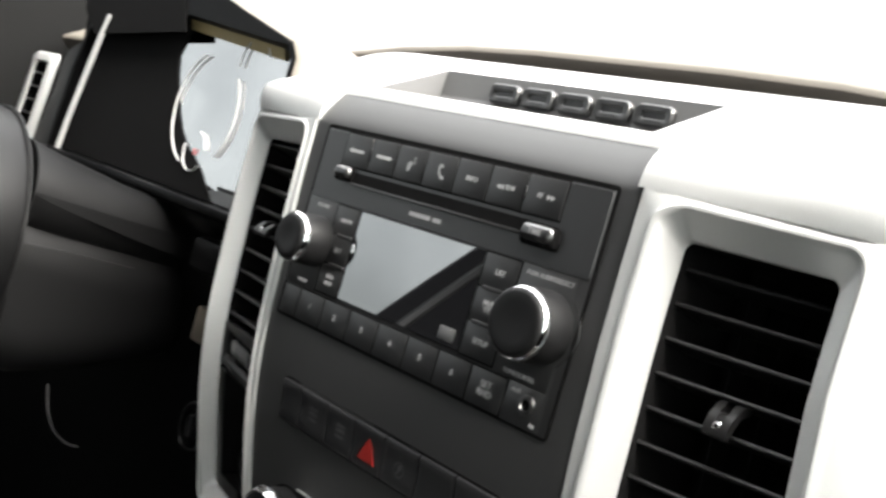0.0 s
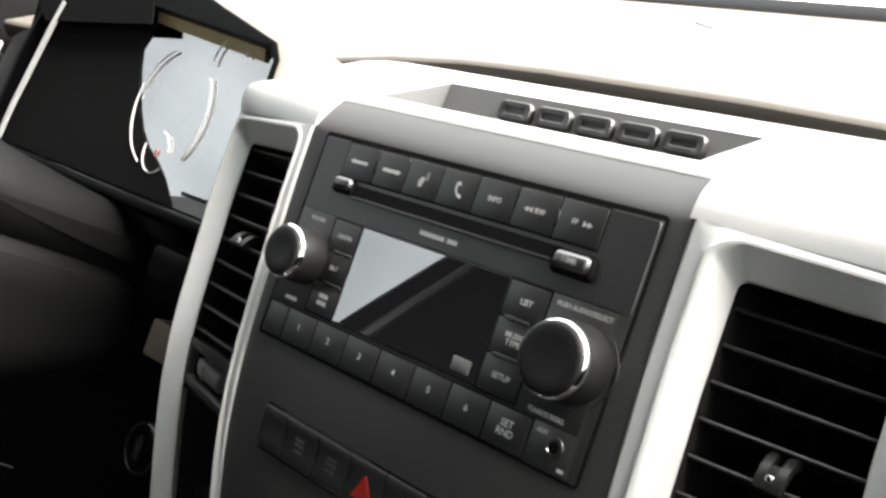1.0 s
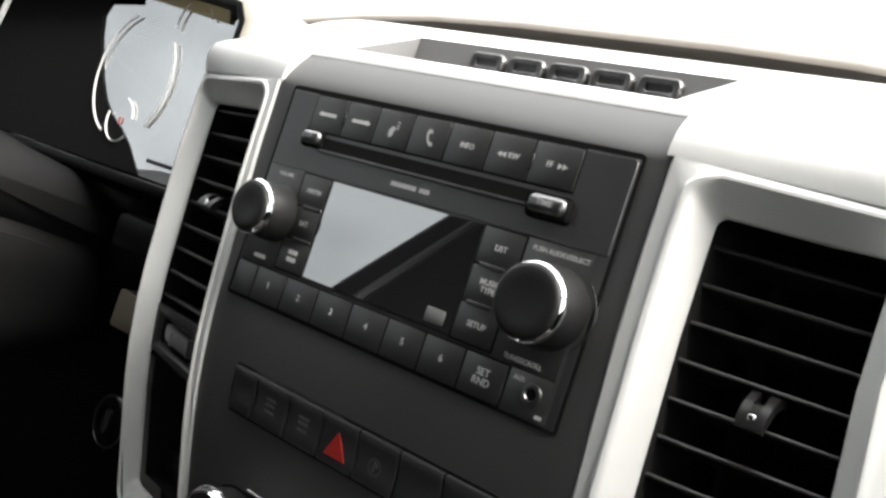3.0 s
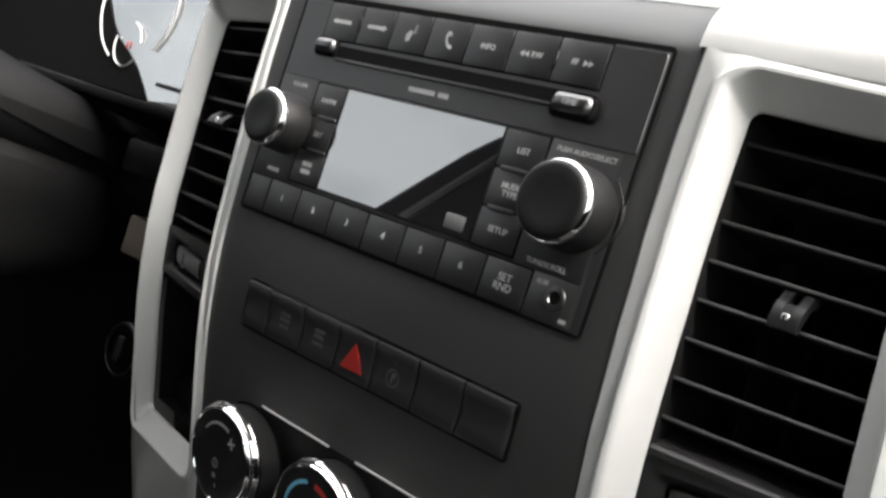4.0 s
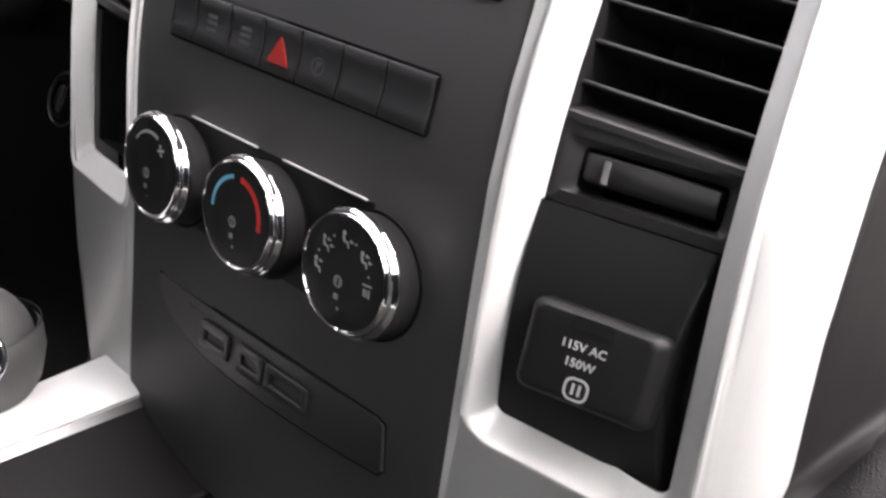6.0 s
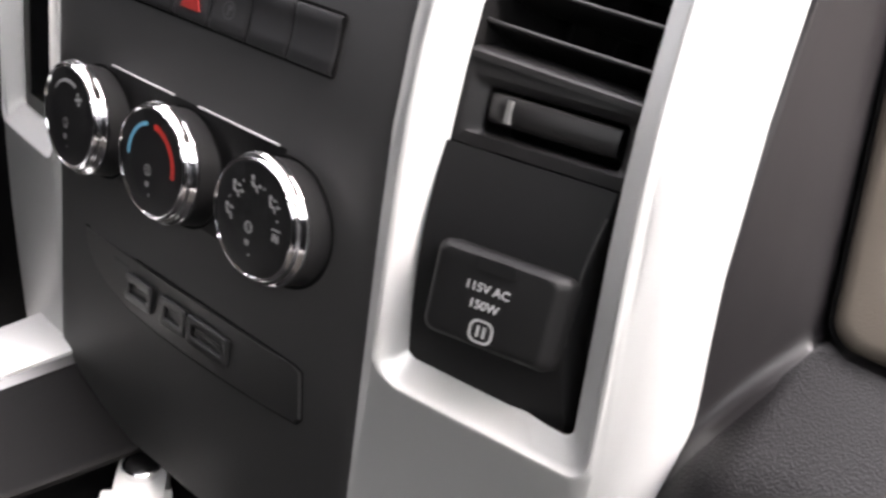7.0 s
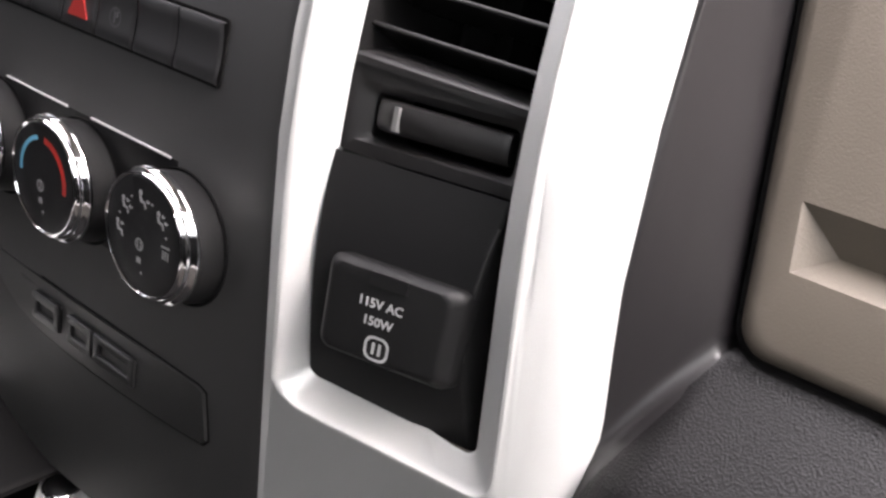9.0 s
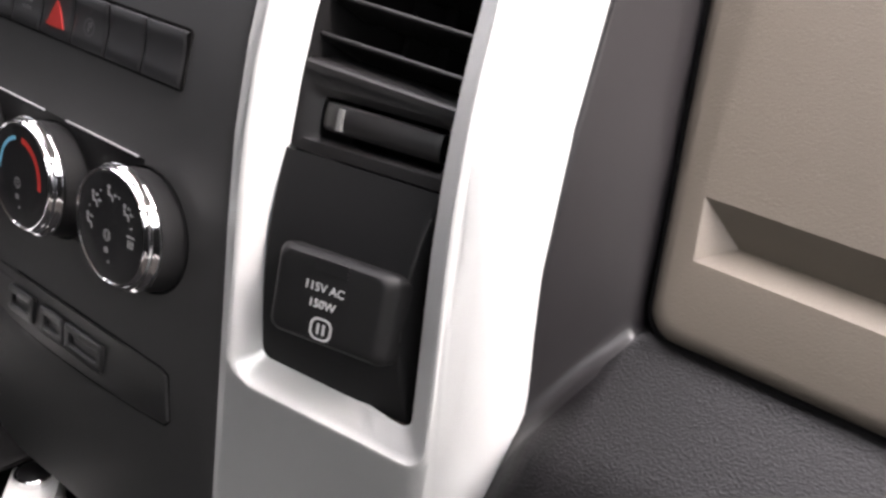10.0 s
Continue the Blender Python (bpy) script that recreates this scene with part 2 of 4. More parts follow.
def words(text, size, cx, y, cz, parent, mat=None, drape=True, name="lettering", wide=1.0):
    """Printed words that face the cab, centred, a hair proud of the surface at y."""
    curve = bpy.data.curves.new("text", "FONT")
    curve.body, curve.size, curve.align_x, curve.align_y = text, size, "CENTER", "CENTER"
    curve.offset = size * 0.018
    curve.extrude, curve.space_line, curve.resolution_u = 0.04, 0.9, 3
    tmp = bpy.data.objects.new("text", curve)
    scene.collection.objects.link(tmp)
    me = bpy.data.meshes.new_from_object(tmp.evaluated_get(bpy.context.evaluated_depsgraph_get()))
    bpy.data.objects.remove(tmp)
    bpy.data.curves.remove(curve)
    bm = bmesh.new()
    bm.from_mesh(me)
    bpy.data.meshes.remove(me)
    for v in bm.verts:
        v.co = Vector((cx + v.co.x * wide, y - 0.02 - v.co.z, cz + v.co.y))
    return part(name, bm, mat or PRINT, parent, drape=drape, smooth=False)


def bar_print(x0, x1, z0, z1, y, parent, mat=None, name="marking"):
    """Print too small to read: a plain bar."""
    return part(name, box(x0, x1, y - 0.08, y + 0.05, z0, z1), mat or PRINT_DIM, parent, drape=True, smooth=False)


def hole_wall(outer, hole, flat, thick):
    """A wall with an opening through it: outer and hole have as many points; flat maps (a, b, depth) to the cab."""
    loops = [[flat(a, b, 0) for a, b in hole], [flat(a, b, 0) for a, b in outer], [flat(a, b, thick) for a, b in outer], [flat(a, b, thick) for a, b in hole]]
    loops.append(loops[0])
    bm = loft(loops)
    bmesh.ops.remove_doubles(bm, verts=bm.verts, dist=1e-5)
    return bm


def structure(name, bm, mat, label, category):
    bmesh.ops.recalc_face_normals(bm, faces=bm.faces)
    me = bpy.data.meshes.new(name)
    bm.to_mesh(me)
    bm.free()
    me.materials.append(mat)
    return tagged(new(name, me), label, category, kind="structure")


# ---- the cab's shell, unseen and placed to shape the light (metres) ----
def cab():
    g = bmesh.new()
    bmesh.ops.create_grid(g, x_segments=40, y_segments=40, size=600)
    for v in g.verts:
        v.co.z = -0.62
    structure("ground", g, ASPHALT, "grey asphalt yard outside the parked truck", "ground")
    structure("floor", box(-0.78, 0.78, -1.15, 0.70, -0.04, 0.0), CARPET, "tan carpeted cab floor", "floor")
    # roof edge and rear opening are set by the light they let in
    structure("ceiling", box(-0.72, 0.72, -1.15, -0.10, 1.30, 1.34, 0.01), LINER, "unseen pale headliner, its front edge set to shade the dash", "ceiling")
    structure("wall_back", hole_wall([(-0.78, 0.02), (0.78, 0.02), (0.78, 1.32), (-0.78, 1.32)], [(0.30, 0.84), (0.70, 0.84), (0.68, 1.20), (0.30, 1.20)], lambda a, b, d: (a, -1.15 - d, b), 0.05), SHELL_BLACK, "unseen dark rear wall with an opening added for light", "wall")
    outer = [(-1.15, 0.02), (0.70, 0.02), (0.70, 0.84), (-0.25, 1.32), (-1.15, 1.32)]
    structure("wall_driver", hole_wall(outer, [(-1.09, 0.73), (-0.02, 0.73), (-0.05, 0.95), (-0.28, 1.22), (-1.09, 1.22)], lambda a, b, d: (-0.78 - d, a, b), 0.06), SHELL_BLACK, "driver's side of the cab with its door window", "wall")
    def pane(points, x0, x1):
        return loft([[(x, y, z) for y, z in points] for x in (x0, x1)], cap_first=True, cap_last=True)
    # unseen panes added to dim the light from each opening
    structure("dimming_pane_1", pane(((-1.11, 0.71), (0.0, 0.71), (-0.03, 0.97), (-0.26, 1.24), (-1.11, 1.24)), -0.808, -0.812), TINTED, "unseen pane that dims light through the driver's door window", "window")
    structure("dimming_pane_2", pane(((-1.02, 0.73), (0.40, 0.74), (0.37, 0.85), (-0.25, 1.26), (-1.02, 1.26)), 0.808, 0.812), PALE, "unseen pane that dims light through the passenger's door window", "window")
    structure("dimming_pane_3", box(0.28, 0.72, -1.177, -1.173, 0.82, 1.22), PALE, "unseen pane that dims light through the rear opening", "window")
    structure("wall_passenger", hole_wall(outer, [(-1.00, 0.76), (0.36, 0.76), (0.34, 0.83), (-0.27, 1.24), (-1.00, 1.24)], lambda a, b, d: (0.78 + d, a, b), 0.06), SHELL_BLACK, "unseen passenger's side of the cab, its window sized for light", "wall")
    structure("firewall", box(-0.78, 0.78, 0.70, 0.75, 0.0, 0.80), SMOOTH, "dark bulkhead behind the dashboard", "wall")


cab()


# Unseen seat, shaped so that its mirror image gives the display's dark corner.
def driver_seat():
    t = thing("driver_seat", (-400, -700, 0), "unseen dark driver's seat with grey seams, added for the display's reflection", "car seat", m=Matrix.Identity(4))
    prof = [(-400, 500), (-430, 630), (-468, 720), (-510, 792), (-560, 874), (-612, 958), (-650, 1010), (-690, 1030), (-724, 1012), (-712, 950), (-660, 800), (-600, 640), (-560, 500)]
    mid = Vector((0, -570, 780))

    def slice_at(x, f):
        return [Vector((x, mid.y + (y - mid.y) * f, mid.z + (z - mid.z) * f)) for y, z in prof]
    back = part("backrest", loft([slice_at(-516, 0.92), slice_at(-512, 0.97), slice_at(-500, 1.0), slice_at(-460, 0.985), slice_at(-340, 0.96), slice_at(-220, 0.985), slice_at(-180, 1.0), slice_at(-168, 0.97), slice_at(-164, 0.92)], cap_first=True, cap_last=True), CLOTH, t, "dark cloth backrest with side bolsters")
    for x in (-462, -218):
        part("seam", tube([(x, y - 2, z) for y, z in prof[1:6]], 8, 8), RUBBER, back, "grey piping along the bolster")
    part("cushion", box(-520, -160, -560, -120, 330, 470, 50, 4), CLOTH, t, "dark cloth seat cushion")
    part("headrest", box(-440, -240, -750, -650, 1050, 1200, 36, 4), CLOTH, t, "dark padded headrest")
    for x in (-380, -300):
        part("headrest_post", tube([(x, -692, 1010), (x, -700, 1070)], 6, 10), SATIN, t)
    part("base", box(-510, -180, -540, -180, 0, 335, 20, 2), VOID, t, "black seat base")


driver_seat()


# ---- centre stack: bezel, hood, ears ----
EDGE = 108.0


def ear(parent, side):
    low = 0 if side > 0 else 4  # the driver's opening ends a little higher

    def ring(x0, x1, z0, z1, r, dy, foot=0.0):
        out = []
        for x, z in rounded(x0, x1, z0, z1, r):
            start = 285 if side > 0 else 235
            if z < -start and foot:
                x -= (foot if side < 0 else foot * 0.65) * (max(0.0, -z - start) / 117) ** 1.3 * max(0.0, (x - EDGE) / 109)
            ease = 1 - 0.65 * min(1.0, max(0.0, (x - 160) / 20)) if side > 0 and 2 < dy < 12 and x < 196 else 1.0
            out.append(ear_at(side, x, z, dy * ease))
        return out
    loops = [
        ring(EDGE + 0.4, 216, -352, 2.0, 0.6, 33, 50),
        ring(EDGE, 217.5, -352, 2.5, 0.6, 25, 50),
        ring(EDGE, 216.5, -352, 3, 0.6, 17, 50),
        ring(EDGE + 0.2, 213.5, -352, 3, 0.6, 10, 48),
        ring(EDGE + 0.5, 209, -352, 3, 0.6, 5, 46),
        ring(EDGE + 1.0, 204.5, -352, 3, 0.6, 2.2, 44),
        ring(EDGE + 2.2, 200, -351, 3, 0.8, 0.6, 42),
        ring(115.0, 198.0, -248.5 + low, 1.2, 10, 0),
        ring(115.8, 197.0, -247.5 + low, 0.4, 9.5, -1.0),
        ring(117.0, 195.8, -246 + low, -0.8, 8.5, -1.0),
        ring(117.8, 194.6, -244.6 + low, -2.0, 8, 0.2),
        ring(118.6, 193.4, -243 + low, -3.4, 7, 2.4),
        ring(121.0, 187.8, -235.2 + low, -11.2, 4.5, 8),
        ring(121.5, 187, -234.5 + low, -12.0, 4, 9.5),
        ring(121.8, 186.7, -234.2 + low, -12.3, 4, 10.5),
    ]
    return part("ear_trim", loft(loops), SILVER, parent, "satin silver surround of the side air vent")


def stack_bezel():
    t = thing("centre_stack", (0, 40, -352), "charcoal centre stack framed in satin silver trim", "dashboard")
    # charcoal face: rolls over at its head, bowed towards its foot
    prof = [(-352, 1.0), (-335, 1.0)] + [(-z, 0.6) for z in range(320, 0, -14)] + [(0, 0.4), (1.5, 0.55), (3, 0.93), (5, 1.75), (7, 2.75), (9, 3.9), (11, 5.15), (13, 6.45), (15, 7.9), (17, 9.45), (19, 11.1), (21, 12.95), (22.5, 14.5), (23.6, 15.7)]
    xs = [-1.0, -0.985, -0.96] + [i / 10 for i in range(-9, 10)] + [0.96, 0.985, 1.0]

    def face(u, k):
        z, y = prof[k]
        lip = max(0.0, (abs(u) - 0.955) / 0.045)
        x = u * (ear_x(1 if u > 0 else -1, EDGE, z) + 1.6)
        return (x, y + surf(x, z) + 0.9 * lip * lip, z)
    part("face_panel", sheet(face, xs, range(len(prof))), CHARCOAL, t, "charcoal grey moulded face panel")
    for side in (-1, 1):
        ear(t, side)
    # silver hood across the head of the stack, with the name pocket let into it
    roll = [(-0.4, 2.9), (-0.1, 7), (1.2, 11.5), (3.8, 16), (7.6, 20.2), (12.2, 23.9), (17.2, 27.0)]
    back = [(64.2, 51.6), (72, 56.2), (80, 61.0), (86, 64.2), (89, 64.8), (91, 63.2), (91.5, 46)]

    def over(x, y, z):
        droop = 0.0055 * max(0.0, abs(x) - 150) ** 2
        z -= droop * min(0.5, max(0.0, (z - 20) / 42)) + 0.09 * max(0.0, abs(x) - 205) ** 2 * min(1.0, max(0.0, (z - 12) / 25))
        a = min(1.0, max(0.0, (abs(x) - 190) / 27.5))
        r = 25 * (1 - math.sqrt(1 - a * a))
        return ((1 if x > 0 else -1) * ear_x(1 if x > 0 else -1, abs(x), 3) if abs(x) > 100 else x, y + r * max(0.1, 1 - z / 60) + (ear_y(1 if x > 0 else -1, abs(x), 3) + 1) * max(0.0, 1 - z / 52), z)
    sides = [-0.01, 0.0, 0.06, 0.15, 0.3, 0.45, 0.6, 0.75, 0.85, 0.9, 0.93, 0.95, 0.965, 0.98, 0.99, 1.0, 1.001]
    strip = roll + [(29, 33.2), (41, 39.4), (53, 45.6)] + back

    def hood(side, u, k):
        x, y, z = over(side * (inner(strip[k][1]) + min(max(u, 0.0), 1.0) * (217.5 - inner(strip[k][1]))), *strip[k])
        if u < 0:  # the inner edge turns in to meet the charcoal roll
            return (x, y + 12, z) if strip[k][1] < 26 else (x, y, z - 1)
        return (x, y, z - (35 if u > 1 and k > 3 else 0))

    def inner(z):
        return 91.0 if z >= 26 else EDGE - 0.3
    for side in (-1, 1):
        part("hood_side", sheet(lambda u, k: hood(side, u, k), sides, range(len(strip))), SILVER, t, "satin silver hood over the vent")
    part("hood_rear", sheet(lambda x, k: over(x, *back[k]), [-91, -60, -30, 0, 30, 60, 91], range(len(back))), SILVER, t, "satin silver hood behind the name pocket")
    front = [(11.9, 20.2), (12.4, 22.4), (13.6, 24.6), (16.4, 26.8), (17.4, 27.0), (18.2, 26.0), (18.8, 22.0)]
    part("hood_lip", sheet(lambda x, k: (x, front[k][0], front[k][1]), [-106.5, -93, -60, -30, 0, 30, 60, 90, 103], range(len(front))), SILVER, t, "satin silver lip of the name pocket")
    well = [(18.5, 26.0), (19.2, 15), (55, 30.5), (62.4, 33.5), (63.6, 37.5), (64.3, 51.8)]
    part("pocket_liner", sheet(lambda x, k: (x, well[k][0], well[k][1]), [-89.6, -50, 0, 50, 89.6], range(len(well))), POCKET, t, "dark grey recessed name pocket", smooth=False)
    # silver cheeks of the pocket, their shade put into a grey colour
    for side in (-1, 1):
        pts = [(17.6, 27.0), (18.6, 14), (64.3, 32.5), (64.3, 51.6), (53, 45.6), (41, 39.4), (29, 33.2)]
        bm = bmesh.new()
        a = [bm.verts.new((side * 89.7, y, z)) for y, z in pts]
        b = [bm.verts.new((side * 91.2, y, z - 0.4)) for y, z in pts]
        bm.faces.new(a)
        bm.faces.new(b)
        for i in range(len(pts)):
            j = (i + 1) % len(pts)
            bm.faces.new((a[i], a[j], b[j], b[i]))
        part("pocket_cheek", bm, POCKET, t, smooth=False)
    # raised emblem blocks on the pocket's back wall, as plain shapes
    for cx in (-39.0, -15.1, 8.8, 32.7, 56.6):
        loops = [[(cx + x, y, 42.4 + z) for x, z in rounded(-w, w, -h, h, r, 5, 4)] for w, h, r, y in ((10.6, 5.2, 3.2, 65.0), (10.6, 5.2, 3.2, 61.4), (9.8, 4.4, 2.8, 60.2), (7.4, 2.3, 1.8, 60.2), (6.8, 1.8, 1.4, 60.6), (6.6, 1.6, 1.3, 61.8))]
        part("emblem_block", loft(loops, cap_last=True), RADIO_GREY, t, "raised grey emblem block")
    # emblem plate at the foot of the face: straight above, its lower edge swept up at one end
    def boat(d):
        low = [(90.5 + d - 3, -283.6 - d)] + [(x, -284 - d - 4.0 * math.sin(math.pi * (88 - x) / 150)) for x in (73, 55, 35, 15, -5)]
        sweep = [(-5 - 62 * math.sin(radians(g)) - d * math.sin(radians(g)), -262 - 25.6 * math.cos(radians(g)) - d * math.cos(radians(g))) for g in (20, 38, 55, 70, 82)]
        return [(-67 - d, -261.2 + d), (-20, -261.2 + d), (40, -261.2 + d), (83, -261.2 + d), (87.2 + d, -262.5 + d), (88.6 + d, -270), (90.5 + d, -281)] + low + sweep
    part("plate_groove", prism(boat(0.9), 0.45, 3), VOID, t, "dark groove round the plate", drape=True)
    part("emblem_plate", prism(boat(0.0), -0.5, 3, 0.8), KEY_GREY, t, "charcoal emblem plate", drape=True)
    for cx, half in ((-18.0, 10.4), (7.6, 9.2), (32.0, 14.0)):
        loops = [[(cx + x, y, -274.6 + z) for x, z in rounded(-half + w, half - w, -6.4 + w, 6.4 - w, r, 4, 4)] for w, r, y in ((0, 1.6, 0.5), (0, 1.6, -1.6), (0.6, 1.4, -2.1), (3.2, 1, -2.1), (3.8, 0.8, -1.6), (3.8, 0.8, -0.2))]
        part("plate_block", loft(loops, cap_last=True), KEY_GREY, t, "raised dark emblem block", drape=True)
    return t


stack_bezel()


# ---- radio ----
def key(parent, x0, x1, z0, z1, y=-0.9, mat=None, name="key", r=0.5, gap=0.35):
    return part(name, box(x0 + gap, x1 - gap, y, 2.0, z0 + gap, z1 - gap, r, 2), mat or KEY_GREY, parent, drape=True)


def knob(parent, cx, cz, r_base, r_face, length, name="knob", foot=0.0, cone=False):
    """A turned knob: rubber skirt and a chrome ring, flat behind the face or as a cone round it."""
    y = foot - length
    k = part(name, lathe([(r_base, foot), (r_base, foot - length * 0.25), (r_base - 0.3, foot - length * 0.5), (r_face + 0.7, y + (6.8 if cone else 6.0)), (r_face + 0.2, y + (5.0 if cone else 4.0))], cx, cz), RUBBER, parent, "soft black knob with a chrome ring", drape=True)
    if cone:
        prof = [(r_face + 0.6, y + 7.0), (r_face + 1.3, y + 6.4), (r_face + 1.5, y + 5.6), (r_face + 1.2, y + 4.6), (r_face + 0.3, y + 3.8), (r_face - 0.2, y + 2.9), (r_face - 0.1, y + 2.1), (r_face - 0.5, y + 1.0), (r_face - 1.1, y + 0.2), (r_face - 1.7, y), (r_face - 2.2, y + 0.5)]
    else:
        prof = [(r_face + 0.5, y + 5.2), (r_face + 1.2, y + 4.6), (r_face + 1.3, y + 3.4), (r_face + 1.0, y + 2.2), (r_face + 0.2, y + 1.5)]
    bm = lathe(prof, cx, cz, 144, cap=False)
    for v in bm.verts:  # shallow finger scallops round the rim
        dx, dz = v.co.x - cx, v.co.z - cz
        f = 1 + 0.002 * math.cos(18 * math.atan2(dz, dx)) * min(1.0, max(0.0, (math.hypot(dx, dz) - r_face + 1) / 2))
        v.co.x, v.co.z = cx + dx * f, cz + dz * f
    part("ring", bm, CHROME, k, "bright chrome ring", drape=True)
    return k, y


def radio():
    t = thing("car_radio", (0, 6, -101), "dark grey car radio with a display and two knobs", "radio")
    # faceplate in two levels, with openings for the display and the disc slot
    part("gap", prism(rounded(-96.0, 96.0, -102.0, 1.6, 2.0, 4, 6), -0.05, 3), VOID, t, "dark gap round the faceplate")
    part("faceplate", box(-94.8, 94.8, -0.25, 9, -100.9, -0.4, 0.6), RADIO_GREY, t, "dark grey radio faceplate")
    part("upper_panel", prism(rounded(-94.2, 94.2, -36.8, -1.2, 1.2, 4, 6), -0.6, 2.5, 0.5), RADIO_GREY, t)
    part("slot", box(-66, 58, -0.66, 0.3, -25.4, -20.0), VOID, t, "black disc slot")
    part("slot_lip", box(-65, 57, -1.6, 0.6, -26.8, -25.4, 0.45, 2), RADIO_GREY, t)
    for x0, x1, z0, z1 in ((-76.8, 72.3, -18.3, -0.7), (-94.3, 70.3, -100.9, -84.3), (-69.3, -49.9, -83.3, -37.1), (38.5, 59.8, -83.3, -37.1)):
        part("key_bed", box(x0, x1, -0.66, 1.0, z0, z1), VOID, t, "black bed between the keys", smooth=False)
    edges = [-76.5, -55, -35, -14, 7, 28.5, 50, 72]
    for i, (a, b) in enumerate(zip(edges, edges[1:])):
        k = key(t, a, b, -18, -1.0, -1.1, gap=0.3)
        c, z = (a + b) / 2, -9.4
        if i < 2:
            part("marking", prism([(c - 5, z - 0.8), (c + 5, z - 0.8), (c + 5, z + 0.8), (c - 5, z + 0.8)], -1.2, -1.0), PRINT, k, smooth=False)
            part("arrow", prism([(c - 6.8 + 13.6 * i, z), (c - 4.4 + 8.8 * i, z - 1.3), (c - 4.4 + 8.8 * i, z + 1.3)], -1.22, -1.0), PRINT, k, smooth=False)
        elif i == 2:
            bm = prism([(c - 1.5, z - 3.6), (c + 0.4, z - 3.2), (c + 1.6, z + 1), (c - 0.4, z + 1.4), (c - 2.0, z - 0.6)], -1.2, -1.0)
            for k2 in range(3):
                box(c + 2.0, c + 3.4, -1.2, -1.0, z + 0.4 + k2 * 1.3, z + 1.0 + k2 * 1.3, bm=bm)
            part("icon", bm, PRINT_DIM, k, smooth=False)
        elif i == 3:
            def lean(x, zz):
                return x - 0.32 * (zz - z)
            turns = [radians(-80 + 20 * j) for j in range(9)]
            outer = [(c + 1.2 - 2.2 * math.cos(a2), z - 3.4 * math.sin(a2)) for a2 in turns]
            inner = [(c + 1.9 - 1.8 * math.cos(a2), z - 2.3 * math.sin(a2)) for a2 in turns]
            bm = bmesh.new()
            rows = [[bm.verts.new((lean(x, zz), -1.2, zz)) for x, zz in loop] for loop in (outer, inner)]
            for j in range(8):
                bm.faces.new((rows[0][j], rows[0][j + 1], rows[1][j + 1], rows[1][j]))
            for za, zb in ((z + 1.9, z + 3.4), (z - 3.4, z - 1.9)):
                prism([(lean(x, zz), zz) for x, zz in ((c + 0.3, za), (c + 2.3, za), (c + 2.3, zb), (c + 0.3, zb))], -1.22, -1.0, bm=bm)
            part("icon", bm, PRINT, k, "white telephone icon", smooth=False)
        else:
            words(("INFO", "RW", "FF")[i - 4], 3.2, c + (0, 2.2, -2.4)[i - 4], -1.12, z, k)
            for j in range(2 if i > 4 else 0):
                tip, tail = (c - 5.8 + 2.2 * j, c - 3.7 + 2.2 * j) if i == 5 else (c + 3.6 + 2.2 * j, c + 1.5 + 2.2 * j)
                part("arrow", prism([(tip, z), (tail, z - 1.2), (tail, z + 1.2)], -1.2, -1.0), PRINT, k, smooth=False)
    for x in (-55, 50):
        part("key_notch", box(x - 0.9, x + 0.9, -1.4, 0.6, -13, -6.5, 0.3, 1), BLACK, t)
    part("button_base", box(-78.4, -63.6, -2.6, 1, -25.8, -17.6, 2.4, 3), VOID, t, "black surround of the button")
    part("button_base", box(54.4, 75.2, -3.0, 1, -30.2, -20.2, 2.8, 3), VOID, t, "black surround of the button")
    part("eject_button", box(-77, -64.6, -4.6, 1, -24.2, -18.0, 2.6, 4), SATIN, t, "small bright oblong eject button")
    part("time_button", box(55.6, 73, -5.0, 1, -28.2, -20.8, 3.0, 4), SATIN, t, "bright oblong TIME button")
    words("TIME", 3.4, 64.2, -5.05, -24.5, t, PRINT_DIM)
    bar_print(-16, -1.5, -32.6, -30.6, -0.65, t)
    bar_print(0.5, 6, -32.6, -30.6, -0.65, t)
    # display behind glass
    part("display_surround", box(-50.0, 38.6, -0.55, 1.0, -83.0, -37.0, 0.4), BLACK, t, "black surround of the display")
    part("display", box(-49.2, 38.0, -0.62, 0.2, -82.2, -37.8), GLOSS, t, "dark glossy display that mirrors the sky")
    part("display_clip", box(24, 34, -1.1, 0, -80.5, -74.5, 0.6), POCKET, t, "small grey clip at the display's corner")
    # columns of small keys
    for x0, x1, labels in ((-69, -50.2, ("AM/FM", "SAT", "")), (38.8, 59.5, ("LIST", "MUSIC\nTYPE", "SETUP"))):
        for i, text in enumerate(labels):
            z1, z0 = -37.4 - i * 15.2, -37.4 - (i + 1) * 15.2
            k = key(t, x0, x1, z0, z1, -0.95)
            if text:
                words(text, 3.3, (x0 + x1) / 2 + 0.5, -1.0, (z0 + z1) / 2, k, PRINT_DIM if x0 < 0 else PRINT)
            else:
                bar_print((x0 + x1) / 2 - 3, (x0 + x1) / 2 + 3, z0 + 8.2, z0 + 10.2, -1.0, k)
                bar_print((x0 + x1) / 2 - 3, (x0 + x1) / 2 + 3, z0 + 4.8, z0 + 6.8, -1.0, k)
            if i:
                xa = x0 + (3 if x0 > 0 else 6)
                part("key_bar", box(xa, xa + 12.5, -1.7, 0, z1 - 0.9, z1 + 0.9, 0.6, 2), KEY_GREY, t)
    # number keys
    cols = [-79, -58, -36.4, -14.5, 7, 28, 49, 70]
    for i, (a, b) in enumerate(zip(cols, cols[1:])):
        k = key(t, a, b, -100.6, -84.6, -0.95)
